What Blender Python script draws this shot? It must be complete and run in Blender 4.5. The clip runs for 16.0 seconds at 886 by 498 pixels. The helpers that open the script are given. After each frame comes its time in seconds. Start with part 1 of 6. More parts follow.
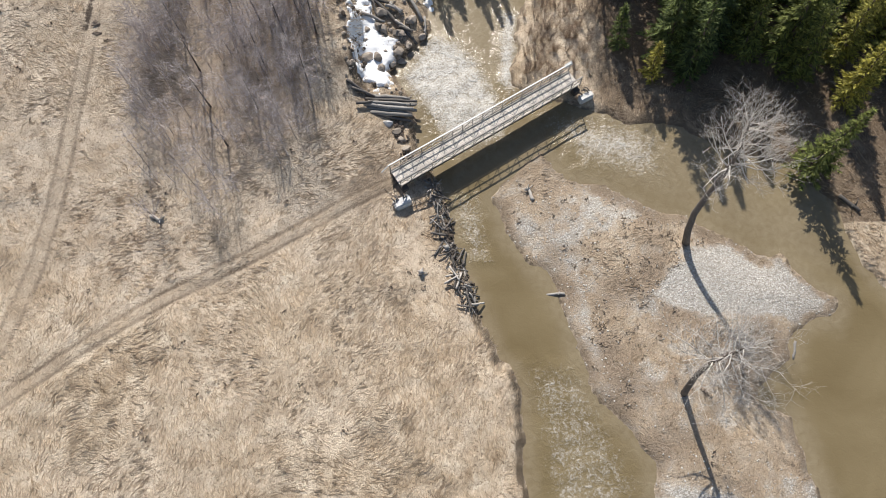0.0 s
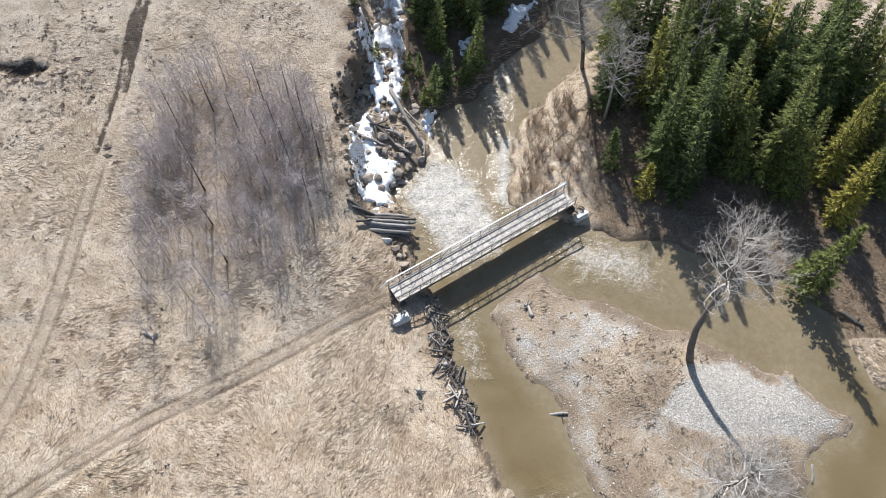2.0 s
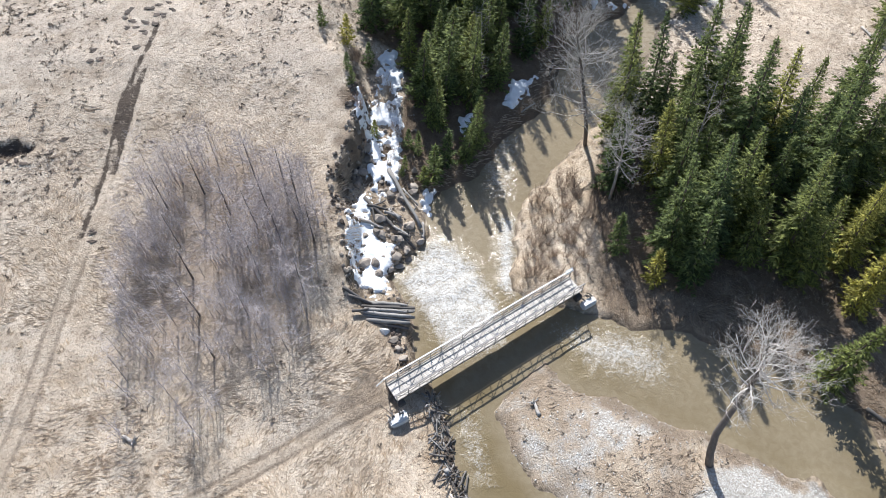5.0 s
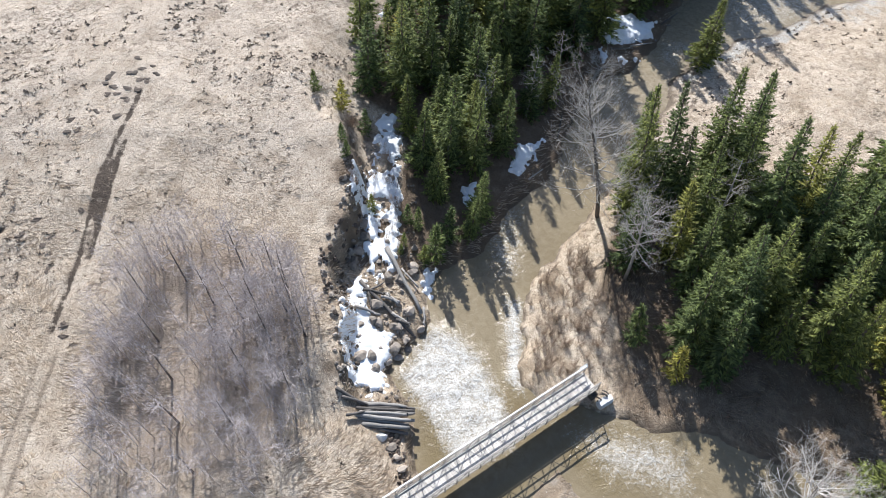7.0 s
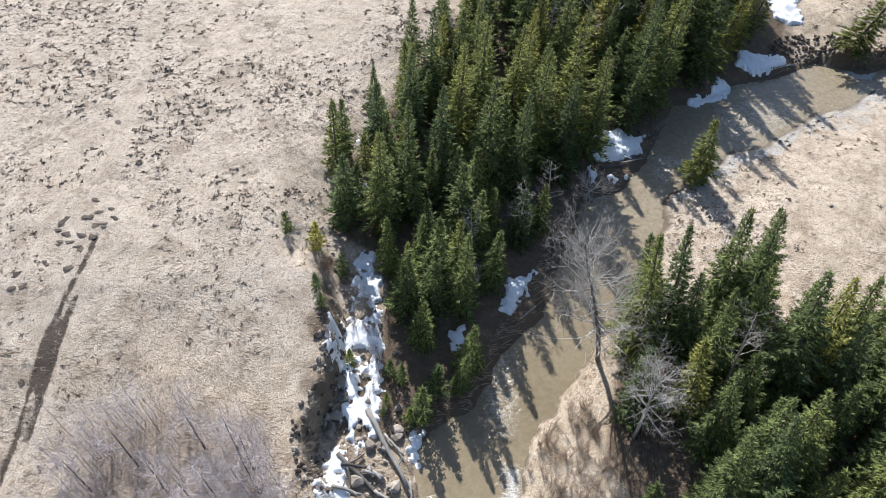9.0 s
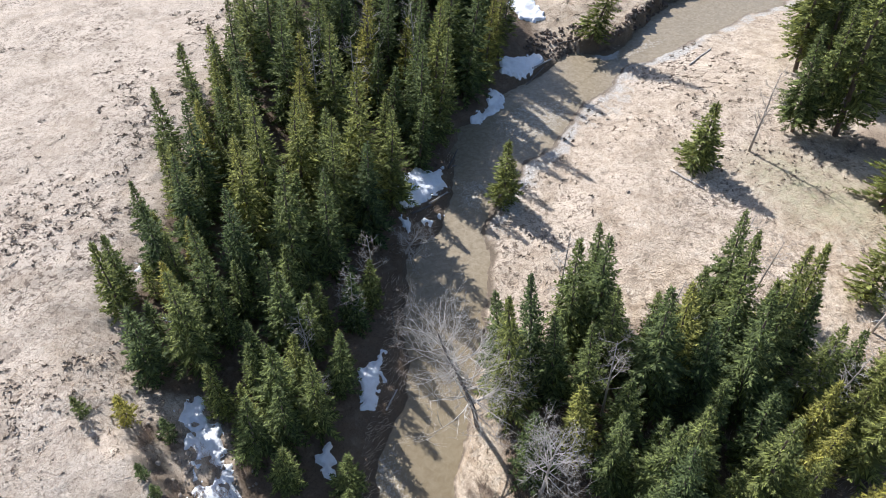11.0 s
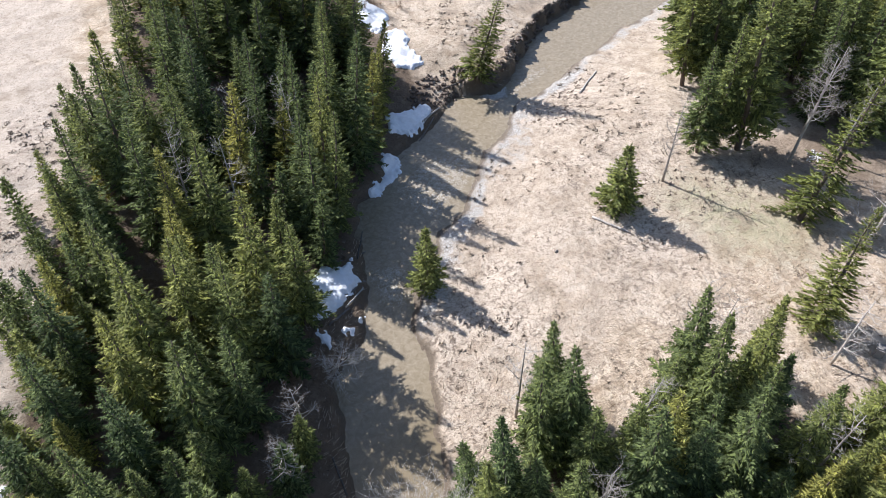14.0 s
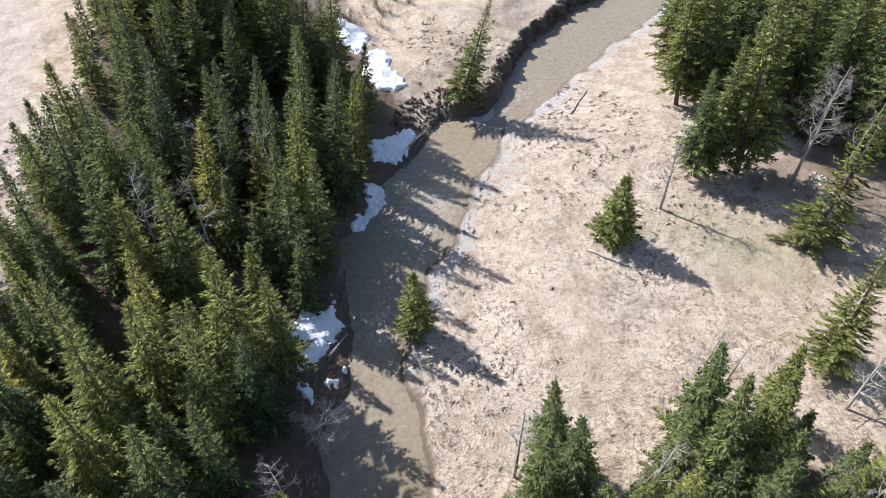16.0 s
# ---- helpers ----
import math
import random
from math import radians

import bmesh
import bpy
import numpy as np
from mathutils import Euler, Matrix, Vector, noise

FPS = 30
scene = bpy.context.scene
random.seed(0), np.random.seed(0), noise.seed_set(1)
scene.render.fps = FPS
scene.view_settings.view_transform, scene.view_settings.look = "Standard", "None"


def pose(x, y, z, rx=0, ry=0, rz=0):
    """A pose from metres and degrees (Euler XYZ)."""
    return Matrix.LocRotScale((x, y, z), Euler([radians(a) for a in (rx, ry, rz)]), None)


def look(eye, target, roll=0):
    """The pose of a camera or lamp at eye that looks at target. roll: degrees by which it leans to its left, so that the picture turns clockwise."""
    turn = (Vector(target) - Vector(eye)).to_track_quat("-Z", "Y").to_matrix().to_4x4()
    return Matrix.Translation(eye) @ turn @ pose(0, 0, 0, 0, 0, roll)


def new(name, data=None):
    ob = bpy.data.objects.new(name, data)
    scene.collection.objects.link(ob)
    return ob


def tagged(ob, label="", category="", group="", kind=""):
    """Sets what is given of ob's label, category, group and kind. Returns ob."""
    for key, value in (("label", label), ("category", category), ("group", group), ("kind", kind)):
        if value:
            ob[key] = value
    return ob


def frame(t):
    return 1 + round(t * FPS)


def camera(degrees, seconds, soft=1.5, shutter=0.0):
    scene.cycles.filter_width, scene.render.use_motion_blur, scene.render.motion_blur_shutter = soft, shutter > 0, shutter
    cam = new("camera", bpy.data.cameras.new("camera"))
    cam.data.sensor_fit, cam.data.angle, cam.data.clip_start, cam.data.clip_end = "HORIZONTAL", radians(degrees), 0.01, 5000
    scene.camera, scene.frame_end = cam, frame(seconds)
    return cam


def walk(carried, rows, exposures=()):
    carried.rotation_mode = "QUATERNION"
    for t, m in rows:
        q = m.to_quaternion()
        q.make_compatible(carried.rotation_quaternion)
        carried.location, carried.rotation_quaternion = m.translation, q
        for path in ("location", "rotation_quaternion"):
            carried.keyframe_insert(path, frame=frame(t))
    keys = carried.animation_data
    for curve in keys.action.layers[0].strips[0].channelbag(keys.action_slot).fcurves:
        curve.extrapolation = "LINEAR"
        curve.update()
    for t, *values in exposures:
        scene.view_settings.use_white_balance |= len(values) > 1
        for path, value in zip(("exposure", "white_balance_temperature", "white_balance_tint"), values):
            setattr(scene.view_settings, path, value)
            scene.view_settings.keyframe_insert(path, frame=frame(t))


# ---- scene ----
cam = camera(68.74, 16.0, soft=0.35)
# seconds, eye, then yaw, pitch and roll in degrees
PATH_ROWS = [
    (0.0, 0.00, 0.00, 48.96, 0.00, -69.51, -0.32),
    (0.5, 0.07, -0.17, 48.85, -0.08, -66.95, -0.27),
    (1.0, 0.10, -0.38, 48.72, -0.11, -64.03, -0.26),
    (1.5, 0.09, -0.47, 48.56, -0.17, -61.33, -0.19),
    (2.0, 0.01, -0.28, 48.38, -0.36, -58.72, -0.03),
    (2.5, -0.12, 0.10, 48.27, -0.54, -56.13, 0.13),
    (3.0, -0.24, 0.57, 48.22, -0.74, -53.94, 0.28),
    (3.5, -0.29, 1.16, 48.21, -0.90, -53.69, 0.39),
    (4.0, -0.30, 1.92, 48.18, -0.95, -53.76, 0.44),
    (4.2, -0.30, 2.27, 48.17, -1.00, -53.75, 0.47),
    (6.3, -0.32, 8.89, 47.93, -0.80, -56.66, 0.11),
    (6.5, -0.31, 9.71, 47.96, -0.87, -56.64, 0.09),
    (7.0, -0.29, 11.82, 48.05, -0.74, -53.46, 0.00),
    (7.5, -0.29, 13.89, 48.18, -0.70, -50.60, -0.06),
    (8.0, -0.21, 16.11, 48.32, -0.70, -48.73, -0.14),
    (8.5, -0.10, 18.39, 48.47, -0.94, -47.83, -0.18),
    (9.0, 0.05, 20.66, 48.62, -2.61, -47.72, -0.18),
    (9.5, 0.23, 22.84, 48.76, -7.61, -47.59, -0.08),
    (10.0, 0.42, 24.97, 48.88, -14.20, -47.42, 0.16),
    (10.2, 0.49, 25.81, 48.94, -17.25, -47.39, 0.25),
    (12.3, 1.83, 34.71, 49.82, -34.73, -46.83, 0.01),
    (12.5, 2.12, 35.52, 49.85, -35.49, -46.84, -0.01),
    (13.0, 2.92, 37.50, 49.89, -37.28, -46.83, -0.08),
    (13.5, 3.78, 39.32, 49.88, -39.06, -46.81, -0.09),
    (14.0, 4.63, 40.88, 49.81, -40.84, -46.86, -0.08),
    (14.5, 5.48, 42.21, 49.69, -42.12, -46.77, -0.09),
    (15.0, 6.30, 43.31, 49.55, -42.29, -46.72, -0.09),
    (15.5, 7.11, 44.18, 49.41, -42.40, -46.69, -0.00),
    (16.0, 7.93, 44.96, 49.28, -42.64, -46.58, 0.11),
]
walk(cam, [(t, pose(x, y, z, 90 + pitch, 0, yaw) @ pose(0, 0, 0, 0, 0, roll))
           for t, x, y, z, yaw, pitch, roll in PATH_ROWS],
     exposures=[(0.0, 0.35, 6680, 10), (1.5, 0.45, 6400, 10), (3.0, 0.70, 6050, 10), (8.0, 0.72, 6050, 10), (10.0, 0.66, 6070, 11), (12.0, 0.82, 5980, 14), (16.0, 0.77, 5980, 14)])

# ---- sky and sun ----
SUN_AZ, SUN_EL = radians(-11.0), radians(40.0)   # azimuth from north (+y) towards east
world = bpy.data.worlds.new("sky")
scene.world = world
world.use_nodes = True
wn = world.node_tree
sky = wn.nodes.new("ShaderNodeTexSky")
sky.sky_type = 'NISHITA'
sky.sun_disc = False
sky.sun_elevation, sky.sun_rotation = SUN_EL, SUN_AZ
sky.air_density, sky.dust_density = 1.0, 1.0
back = wn.nodes["Background"]
back.inputs[1].default_value = 0.093
wn.links.new(sky.outputs[0], back.inputs[0])
sun = new("sun", bpy.data.lights.new("sun", 'SUN'))
sun.data.energy, sun.data.angle, sun.data.color = 4.95, radians(0.53), (1.0, 0.965, 0.91)
sun_from = Vector((math.sin(SUN_AZ) * math.cos(SUN_EL), math.cos(SUN_AZ) * math.cos(SUN_EL), math.sin(SUN_EL)))
sun.matrix_world = look(sun_from * 300, (0, 0, 0))

# ---- the lie of the land ----
LEFT_BANK = [(6.2, -14), (5.9, -0.5), (5.9, 4.2), (5.3, 7.5), (3.7, 10.9), (2.0, 15.4), (0.7, 20.3), (-0.4, 23.9), (-1.8, 27.3),
             (-2.3, 30.1), (-2.8, 32.0), (-4.1, 35.0), (-2.4, 37.3), (-1.1, 39.0), (-0.9, 43.2), (0.0, 44.9), (4.2, 47.0), (5.9, 50.5),
             (8.0, 53.0), (10.8, 55.6), (12.8, 60.0), (14.3, 63.8), (17.2, 69.5), (21.0, 72.0), (26.0, 77.0), (28.2, 81.4), (32.6, 86.5),
             (40.3, 90.0), (47.8, 92.5), (53.5, 95.0), (59.5, 93.2), (63.4, 95.0), (72.0, 98.5), (77.0, 100.6), (87.0, 102.7), (96.0, 103.0),
             (115.0, 108.0), (150.0, 118.0)]
RIGHT_BANK = [(150.0, 108.0), (115.0, 99.0), (99.0, 94.2), (85.2, 92.6), (77.2, 91.4), (66.8, 89.6), (61.0, 89.3), (57.0, 87.8), (51.4, 84.8),
              (45.4, 83.2), (39.9, 79.2), (34.9, 77.0), (30.5, 74.2), (27.2, 71.0), (25.0, 66.8), (22.0, 62.5), (19.0, 58.0), (15.5, 53.2),
              (11.0, 47.5), (7.8, 43.5), (6.8, 39.0), (6.1, 34.0), (7.6, 32.2), (11.8, 31.5), (15.6, 30.0), (20.4, 29.4), (24.4, 26.9),
              (29.4, 25.3), (32.4, 21.6), (33.6, 16.7), (35.0, 14.5), (40.0, 8.0), (46.0, -2.0), (50.0, -14.0)]
ISLAND = [(4.1, 22.9), (7.3, 26.3), (8.5, 27.2), (10.3, 24.8), (14.9, 23.2), (17.8, 21.7), (20.4, 20.9), (22.7, 19.1), (25.2, 17.7), (27.0, 17.4),
          (28.8, 15.3), (30.7, 13.9), (30.0, 12.5), (26.8, 11.6), (26.2, 9.0), (23.4, 6.5), (25.4, 4.9), (26.2, 2.5), (26.4, -0.6),
          (27.0, -14.0), (15.2, -14.0), (14.9, -0.6), (14.9, 1.8), (12.6, 5.0), (10.7, 7.4), (9.6, 12.2), (8.5, 15.4), (6.8, 17.3), (5.1, 19.7)]
GRAVEL_A = [(8.7, 23.0), (12.3, 23.9), (16.8, 21.6), (17.6, 20.7), (14.9, 19.6), (11.0, 18.0), (11.3, 16.6), (12.2, 12.4), (12.8, 8.5), (13.2, 6.1), (11.4, 7.3), (10.1, 9.8), (9.6, 16.0), (7.6, 19.0)]
GRAVEL_B = [(16.3, 14.3), (18.0, 16.0), (19.7, 17.8), (23.2, 18.8), (25.1, 16.3), (26.6, 16.6), (27.9, 15.3), (30.2, 13.9), (29.6, 12.8), (27.5, 11.9), (25.1, 12.6), (23.1, 12.3), (20.5, 12.3), (18.1, 13.0)]
GRAVEL_C = [(14.4, -1.0), (16.4, 0.4), (21.5, -0.1), (23.0, -1.5), (20.0, -6.0), (15.0, -5.0)]
TRACK_BRIDGE = [(-46.0, -4.5), (-31.5, 6.3), (-28.1, 8.9), (-24.4, 11.6), (-20.6, 14.0), (-15.8, 16.6), (-11.6, 19.0), (-8.2, 21.1), (-4.3, 23.6)]
RUT_MAIN = [(-30.3, 37.0), (-30.0, 39.3), (-29.8, 41.6), (-29.7, 44.5), (-29.7, 47.2), (-29.6, 51.0), (-28.9, 54.6), (-28.4, 57.0), (-28.0, 60.4)]
RUT_SIDE = [(-28.9, 43.2), (-28.7, 47.5), (-28.4, 51.0), (-28.2, 54.3)]
DITCH = [(-42.5, 45.9), (-40.9, 45.7), (-38.7, 45.5), (-37.2, 45.7)]
TRACK_FIELD = [(-35.0, 2.0), (-32.1, 12.3), (-31.2, 16.6), (-30.7, 21.8), (-30.3, 29.9), (-29.8, 36.2), (-29.5, 41.0), (-29.1, 47.5), (-28.8, 52.3), (-28.4, 56.7), (-28.9, 64.0),
               (-29.5, 74.0), (-31.0, 90.0), (-33.0, 115.0)]
WOOD_WEST = [(-4.0, 47.0), (-3.2, 60.0), (-8.0, 62.5), (-8.6, 67.0), (-5.0, 75.0), (1.0, 86.0), (8.0, 100.0), (14.0, 108.0), (20.0, 115.0), (28.0, 130.0),
             (33.0, 150.0), (48.0, 150.0), (48.5, 118.0), (49.0, 106.0), (46.0, 98.0), (39.0, 92.0), (31.0, 87.5), (25.0, 82.0), (16.0, 74.0),
             (11.0, 62.0), (6.0, 54.0), (3.0, 49.0)]
FIELD_EDGE = [(-8.6, 67.0), (-5.0, 75.0), (1.0, 86.0), (8.0, 100.0), (14.0, 108.0), (20.0, 115.0), (28.0, 130.0)]
WOOD_EAST = [(15.0, 36.0), (13.5, 42.0), (16.0, 49.0), (19.0, 53.0), (24.0, 54.0), (31.0, 50.5), (38.0, 48.5), (43.0, 45.0), (45.0, 38.0), (46.0, 30.0),
             (42.0, 24.0), (34.0, 28.0), (26.0, 31.0), (18.0, 33.0)]
WOOD_FAR = [(74.0, 77.0), (82.0, 73.0), (78.0, 62.0), (72.0, 58.0), (70.0, 48.0), (80.0, 40.0), (130.0, 40.0), (140.0, 88.0), (100.0, 90.0), (80.0, 84.0)]

SHRUB_BANK = [(7.6, 42.0), (7.2, 34.0), (12.8, 34.0), (14.0, 42.0), (12.5, 47.5), (10.5, 45.5)]
GROVE = [(-23.0, 18.5), (-16.5, 20.0), (-10.5, 27.0), (-9.6, 38.5), (-12.0, 43.5), (-19.0, 46.0), (-25.5, 44.0), (-26.8, 32.0)]


def smooth(a):
    a = np.clip(a, 0.0, 1.0)
    return a * a * (3.0 - 2.0 * a)


def line_distance(x, y, pts, closed=False):
    """Distance of every (x, y) from a line of points."""
    best = np.full(x.shape, 1e9)
    ring = list(pts) + ([pts[0]] if closed else [])
    for (ax, ay), (bx, by) in zip(ring, ring[1:]):
        dx, dy = bx - ax, by - ay
        k = np.clip(((x - ax) * dx + (y - ay) * dy) / (dx * dx + dy * dy), 0, 1)
        best = np.minimum(best, np.hypot(x - ax - k * dx, y - ay - k * dy))
    return best


def inside(x, y, pts):
    odd = np.zeros(x.shape, bool)
    for (ax, ay), (bx, by) in zip(pts, list(pts[1:]) + [pts[0]]):
        if ay != by:
            odd ^= ((ay > y) != (by > y)) & (x < (bx - ax) * (y - ay) / (by - ay) + ax)
    return odd


def area_mask(x, y, pts, soft):
    """1 inside the outline, 0 outside, with a soft edge."""
    d = line_distance(x, y, pts, True)
    return smooth(0.5 + np.where(inside(x, y, pts), d, -d) / (2 * soft))


def lattice(ix, iy, seed):
    n = (ix.astype(np.int64) * 374761393 + iy.astype(np.int64) * 668265263 + seed * 974711) & 0xffffffff
    n = ((n ^ (n >> 13)) * 1274126177) & 0xffffffff
    return ((n ^ (n >> 16)) & 0xffff) / 65535.0


def value_noise(x, y, size, seed=0):
    """Smooth noise from -1 to 1 with lumps of that size."""
    u, v = x / size, y / size
    iu, iv = np.floor(u), np.floor(v)
    fu, fv = smooth(u - iu), smooth(v - iv)
    a, b = lattice(iu, iv, seed), lattice(iu + 1, iv, seed)
    c, d = lattice(iu, iv + 1, seed), lattice(iu + 1, iv + 1, seed)
    return ((a * (1 - fu) + b * fu) * (1 - fv) + (c * (1 - fu) + d * fu) * fv) * 2 - 1


def water_level(y):
    return np.clip(0.1 + 0.007 * (np.asarray(y, float) - 20.0), -0.2, 0.8)


def river_distance(x, y):
    """Signed distance from the water's edge: below zero in the water. Also the distances from both banks and the island."""
    wob = 0.35 * value_noise(x, y, 1.7, 3) + 0.2 * value_noise(x, y, 0.6, 4) + 0.7 * value_noise(x, y, 4.5, 5) * smooth((y - 60) / 10.0)
    dl, dr, di = line_distance(x, y, LEFT_BANK), line_distance(x, y, RIGHT_BANK), line_distance(x, y, ISLAND, True)
    on_island = inside(x, y, ISLAND)
    wet = inside(x, y, LEFT_BANK + RIGHT_BANK) & ~on_island
    d = np.minimum(np.minimum(dl, dr), di)
    return np.where(wet, -d, d) + wob, dl, dr, on_island


def gully_x(y):
    return np.interp(y, [30, 36, 41, 46, 52, 58, 62, 70, 80], [-4.6, -5.6, -5.9, -5.6, -5.4, -5.2, -6.6, -8.5, -10.0])


def scarp_x(y):
    """The field's broken edge above the gully."""
    return np.interp(y, [28, 33, 36, 39.5, 41.6, 43.4, 45.2, 46.6, 50.5, 54, 60, 70], [-6.6, -7.3, -7.7, -8.6, -9.4, -9.6, -8.9, -8.1, -8.0, -8.0, -8.2, -9.5])


def base_height(x, y):
    x, y = np.asarray(x, float), np.asarray(y, float)
    d, dl, dr, on_island = river_distance(x, y)
    zw = water_level(y)
    field = np.interp(y, [-20, 20, 30, 36, 42, 47, 56, 62, 76, 120, 300], [1.9, 2.2, 3.2, 3.9, 4.9, 5.9, 7.8, 8.4, 9.0, 10.5, 13.0])
    out = np.maximum(d, 0.0)
    # field side: low bank near the bridge, wooded slope with a gully further up
    low = zw + 0.85 * smooth(out / 0.9) + np.maximum(field - 1.1, 0) * smooth((out - 1.0) / 8.0)
    slope = zw + 0.4 * smooth(out / 0.8) + 0.25 * out
    up_valley = smooth((y - 29.0) / 6.0)
    edge = scarp_x(y) + 0.25 * value_noise(x, y, 2.3, 41) + 0.25 * value_noise(x, y, 1.1, 42) + 0.2 * value_noise(x, y, 0.6, 45)
    scarp = smooth((edge + 1.1 - x) / (0.95 + 0.9 * smooth((38 - y) / 4) + 5.0 * smooth((y - 52) / 9)))
    valley = np.minimum(slope, field)
    far_up = smooth((y - 62) / 16)
    valley = valley + (field - valley) * (scarp * (1 - far_up) + smooth((out - 16) / 18) * far_up)
    left = low * (1 - up_valley) + valley * up_valley
    ragged = out + 0.6 * value_noise(x, y, 1.8, 43) + 0.35 * value_noise(x, y, 0.8, 44)
    cut = zw + 0.25 * smooth(out / 0.4) + 1.9 * smooth((ragged - 0.5) / 0.6) + 1.4 * smooth((out - 1) / 9.0) + 0.02 * out
    k = smooth((x - 53.5) / 4.0)
    left = left * (1 - k) + cut * k
    right = zw + 0.4 * smooth(out / 0.8) + 0.9 * smooth(out / 14.0) + 0.004 * np.minimum(out, 120)
    isle = zw + 0.12 * smooth(out / 0.5) + 0.42 * smooth(out / 4.0)
    land = np.where(on_island, isle, np.where(dl < dr, left, right))
    bed = zw - np.minimum(0.08 + 0.22 * np.maximum(-d, 0), 0.7)
    return np.where(d > 0, land, bed)


def full_height(x, y):
    x, y = np.asarray(x, float), np.asarray(y, float)
    z = base_height(x, y)
    d, dl, dr, on_island = river_distance(x, y)
    dry = smooth(d / 1.5)
    z = z + dry * (0.10 * value_noise(x, y, 5.0, 11) + 0.06 * value_noise(x, y, 1.6, 12) + 0.05 * value_noise(x, y, 0.7, 13) * np.where(on_island, 0.4, 1.0))
    for pts, gauge in ((TRACK_BRIDGE, 0.5), (RUT_MAIN, 0.0), (RUT_SIDE, 0.0)):
        dt = line_distance(x, y, pts)
        z = z - 0.11 * np.exp(-((dt - gauge) / 0.22) ** 2) - 0.04 * np.exp(-(dt / 1.1) ** 2)
    z = z - 0.7 * np.exp(-(np.maximum(line_distance(x, y, DITCH) + 0.55 * value_noise(x, y, 1.2, 46), 0.0) / 0.6) ** 4)
    return z


GROUND_GRID = {}


def ground_at(x, y):
    """Height of the ground mesh at one place."""
    xs, ys, z = GROUND_GRID["xs"], GROUND_GRID["ys"], GROUND_GRID["z"]
    i = int(np.clip(np.searchsorted(xs, x) - 1, 0, len(xs) - 2))
    j = int(np.clip(np.searchsorted(ys, y) - 1, 0, len(ys) - 2))
    u, v = (x - xs[i]) / (xs[i + 1] - xs[i]), (y - ys[j]) / (ys[j + 1] - ys[j])
    return float((z[j, i] * (1 - u) + z[j, i + 1] * u) * (1 - v) + (z[j + 1, i] * (1 - u) + z[j + 1, i + 1] * u) * v)


# ---- materials ----
def nodes_of(name):
    m = bpy.data.materials.new(name)
    m.use_nodes = True
    nt = m.node_tree
    return m, nt, nt.nodes["Principled BSDF"]


def node(nt, kind, **values):
    n = nt.nodes.new(kind)
    for key, value in values.items():
        n.inputs[key].default_value = value
    return n


def noise_tex(nt, size, detail=4.0, rough=0.6, distort=0.0, stretch=None, space="Object"):
    """Noise with lumps of about that many metres."""
    tc = nt.nodes.new("ShaderNodeTexCoord")
    mp = nt.nodes.new("ShaderNodeMapping")
    s = stretch or (1, 1, 1)
    mp.inputs["Scale"].default_value = tuple(k / size for k in s)
    nt.links.new(tc.outputs[space], mp.inputs[0])
    n = node(nt, "ShaderNodeTexNoise", Scale=1.0, Detail=detail, Roughness=rough, Distortion=distort)
    nt.links.new(mp.outputs[0], n.inputs["Vector"])
    return n.outputs["Fac"]


def ramp(nt, value, *stops):
    r = nt.nodes.new("ShaderNodeValToRGB")
    e = r.color_ramp.elements
    while len(e) < len(stops):
        e.new(0.5)
    for el, (at, col) in zip(e, stops):
        el.position = at
        el.color = (*col, 1.0) if len(col) == 3 else col
    nt.links.new(value, r.inputs[0])
    return r.outputs[0]


def grey(v):
    return (v, v, v)


def mix(nt, fac, a, b, mode='MIX'):
    m = nt.nodes.new("ShaderNodeMix")
    m.data_type, m.blend_type = 'RGBA', mode
    for sock, v in ((m.inputs[0], fac), (m.inputs[6], a), (m.inputs[7], b)):
        if isinstance(v, (int, float)):
            sock.default_value = v
        elif isinstance(v, tuple):
            sock.default_value = (*v, 1.0)
        else:
            nt.links.new(v, sock)
    return m.outputs[2]


def maths(nt, op, a, b=0.0, clamp=False):
    m = nt.nodes.new("ShaderNodeMath")
    m.operation, m.use_clamp = op, clamp
    for sock, v in ((m.inputs[0], a), (m.inputs[1], b)):
        if isinstance(v, (int, float)):
            sock.default_value = v
        else:
            nt.links.new(v, sock)
    return m.outputs[0]


def attribute(nt, name):
    a = nt.nodes.new("ShaderNodeAttribute")
    a.attribute_name = name
    return a.outputs["Fac"]


def object_random(nt):
    return nt.nodes.new("ShaderNodeObjectInfo").outputs["Random"]


def island_random(nt):
    return nt.nodes.new("ShaderNodeNewGeometry").outputs["Random Per Island"]


def bump(nt, bsdf, height, depth, strength=1.0):
    b = nt.nodes.new("ShaderNodeBump")
    b.inputs["Strength"].default_value, b.inputs["Distance"].default_value = strength, depth
    nt.links.new(height, b.inputs["Height"])
    nt.links.new(b.outputs[0], bsdf.inputs["Normal"])


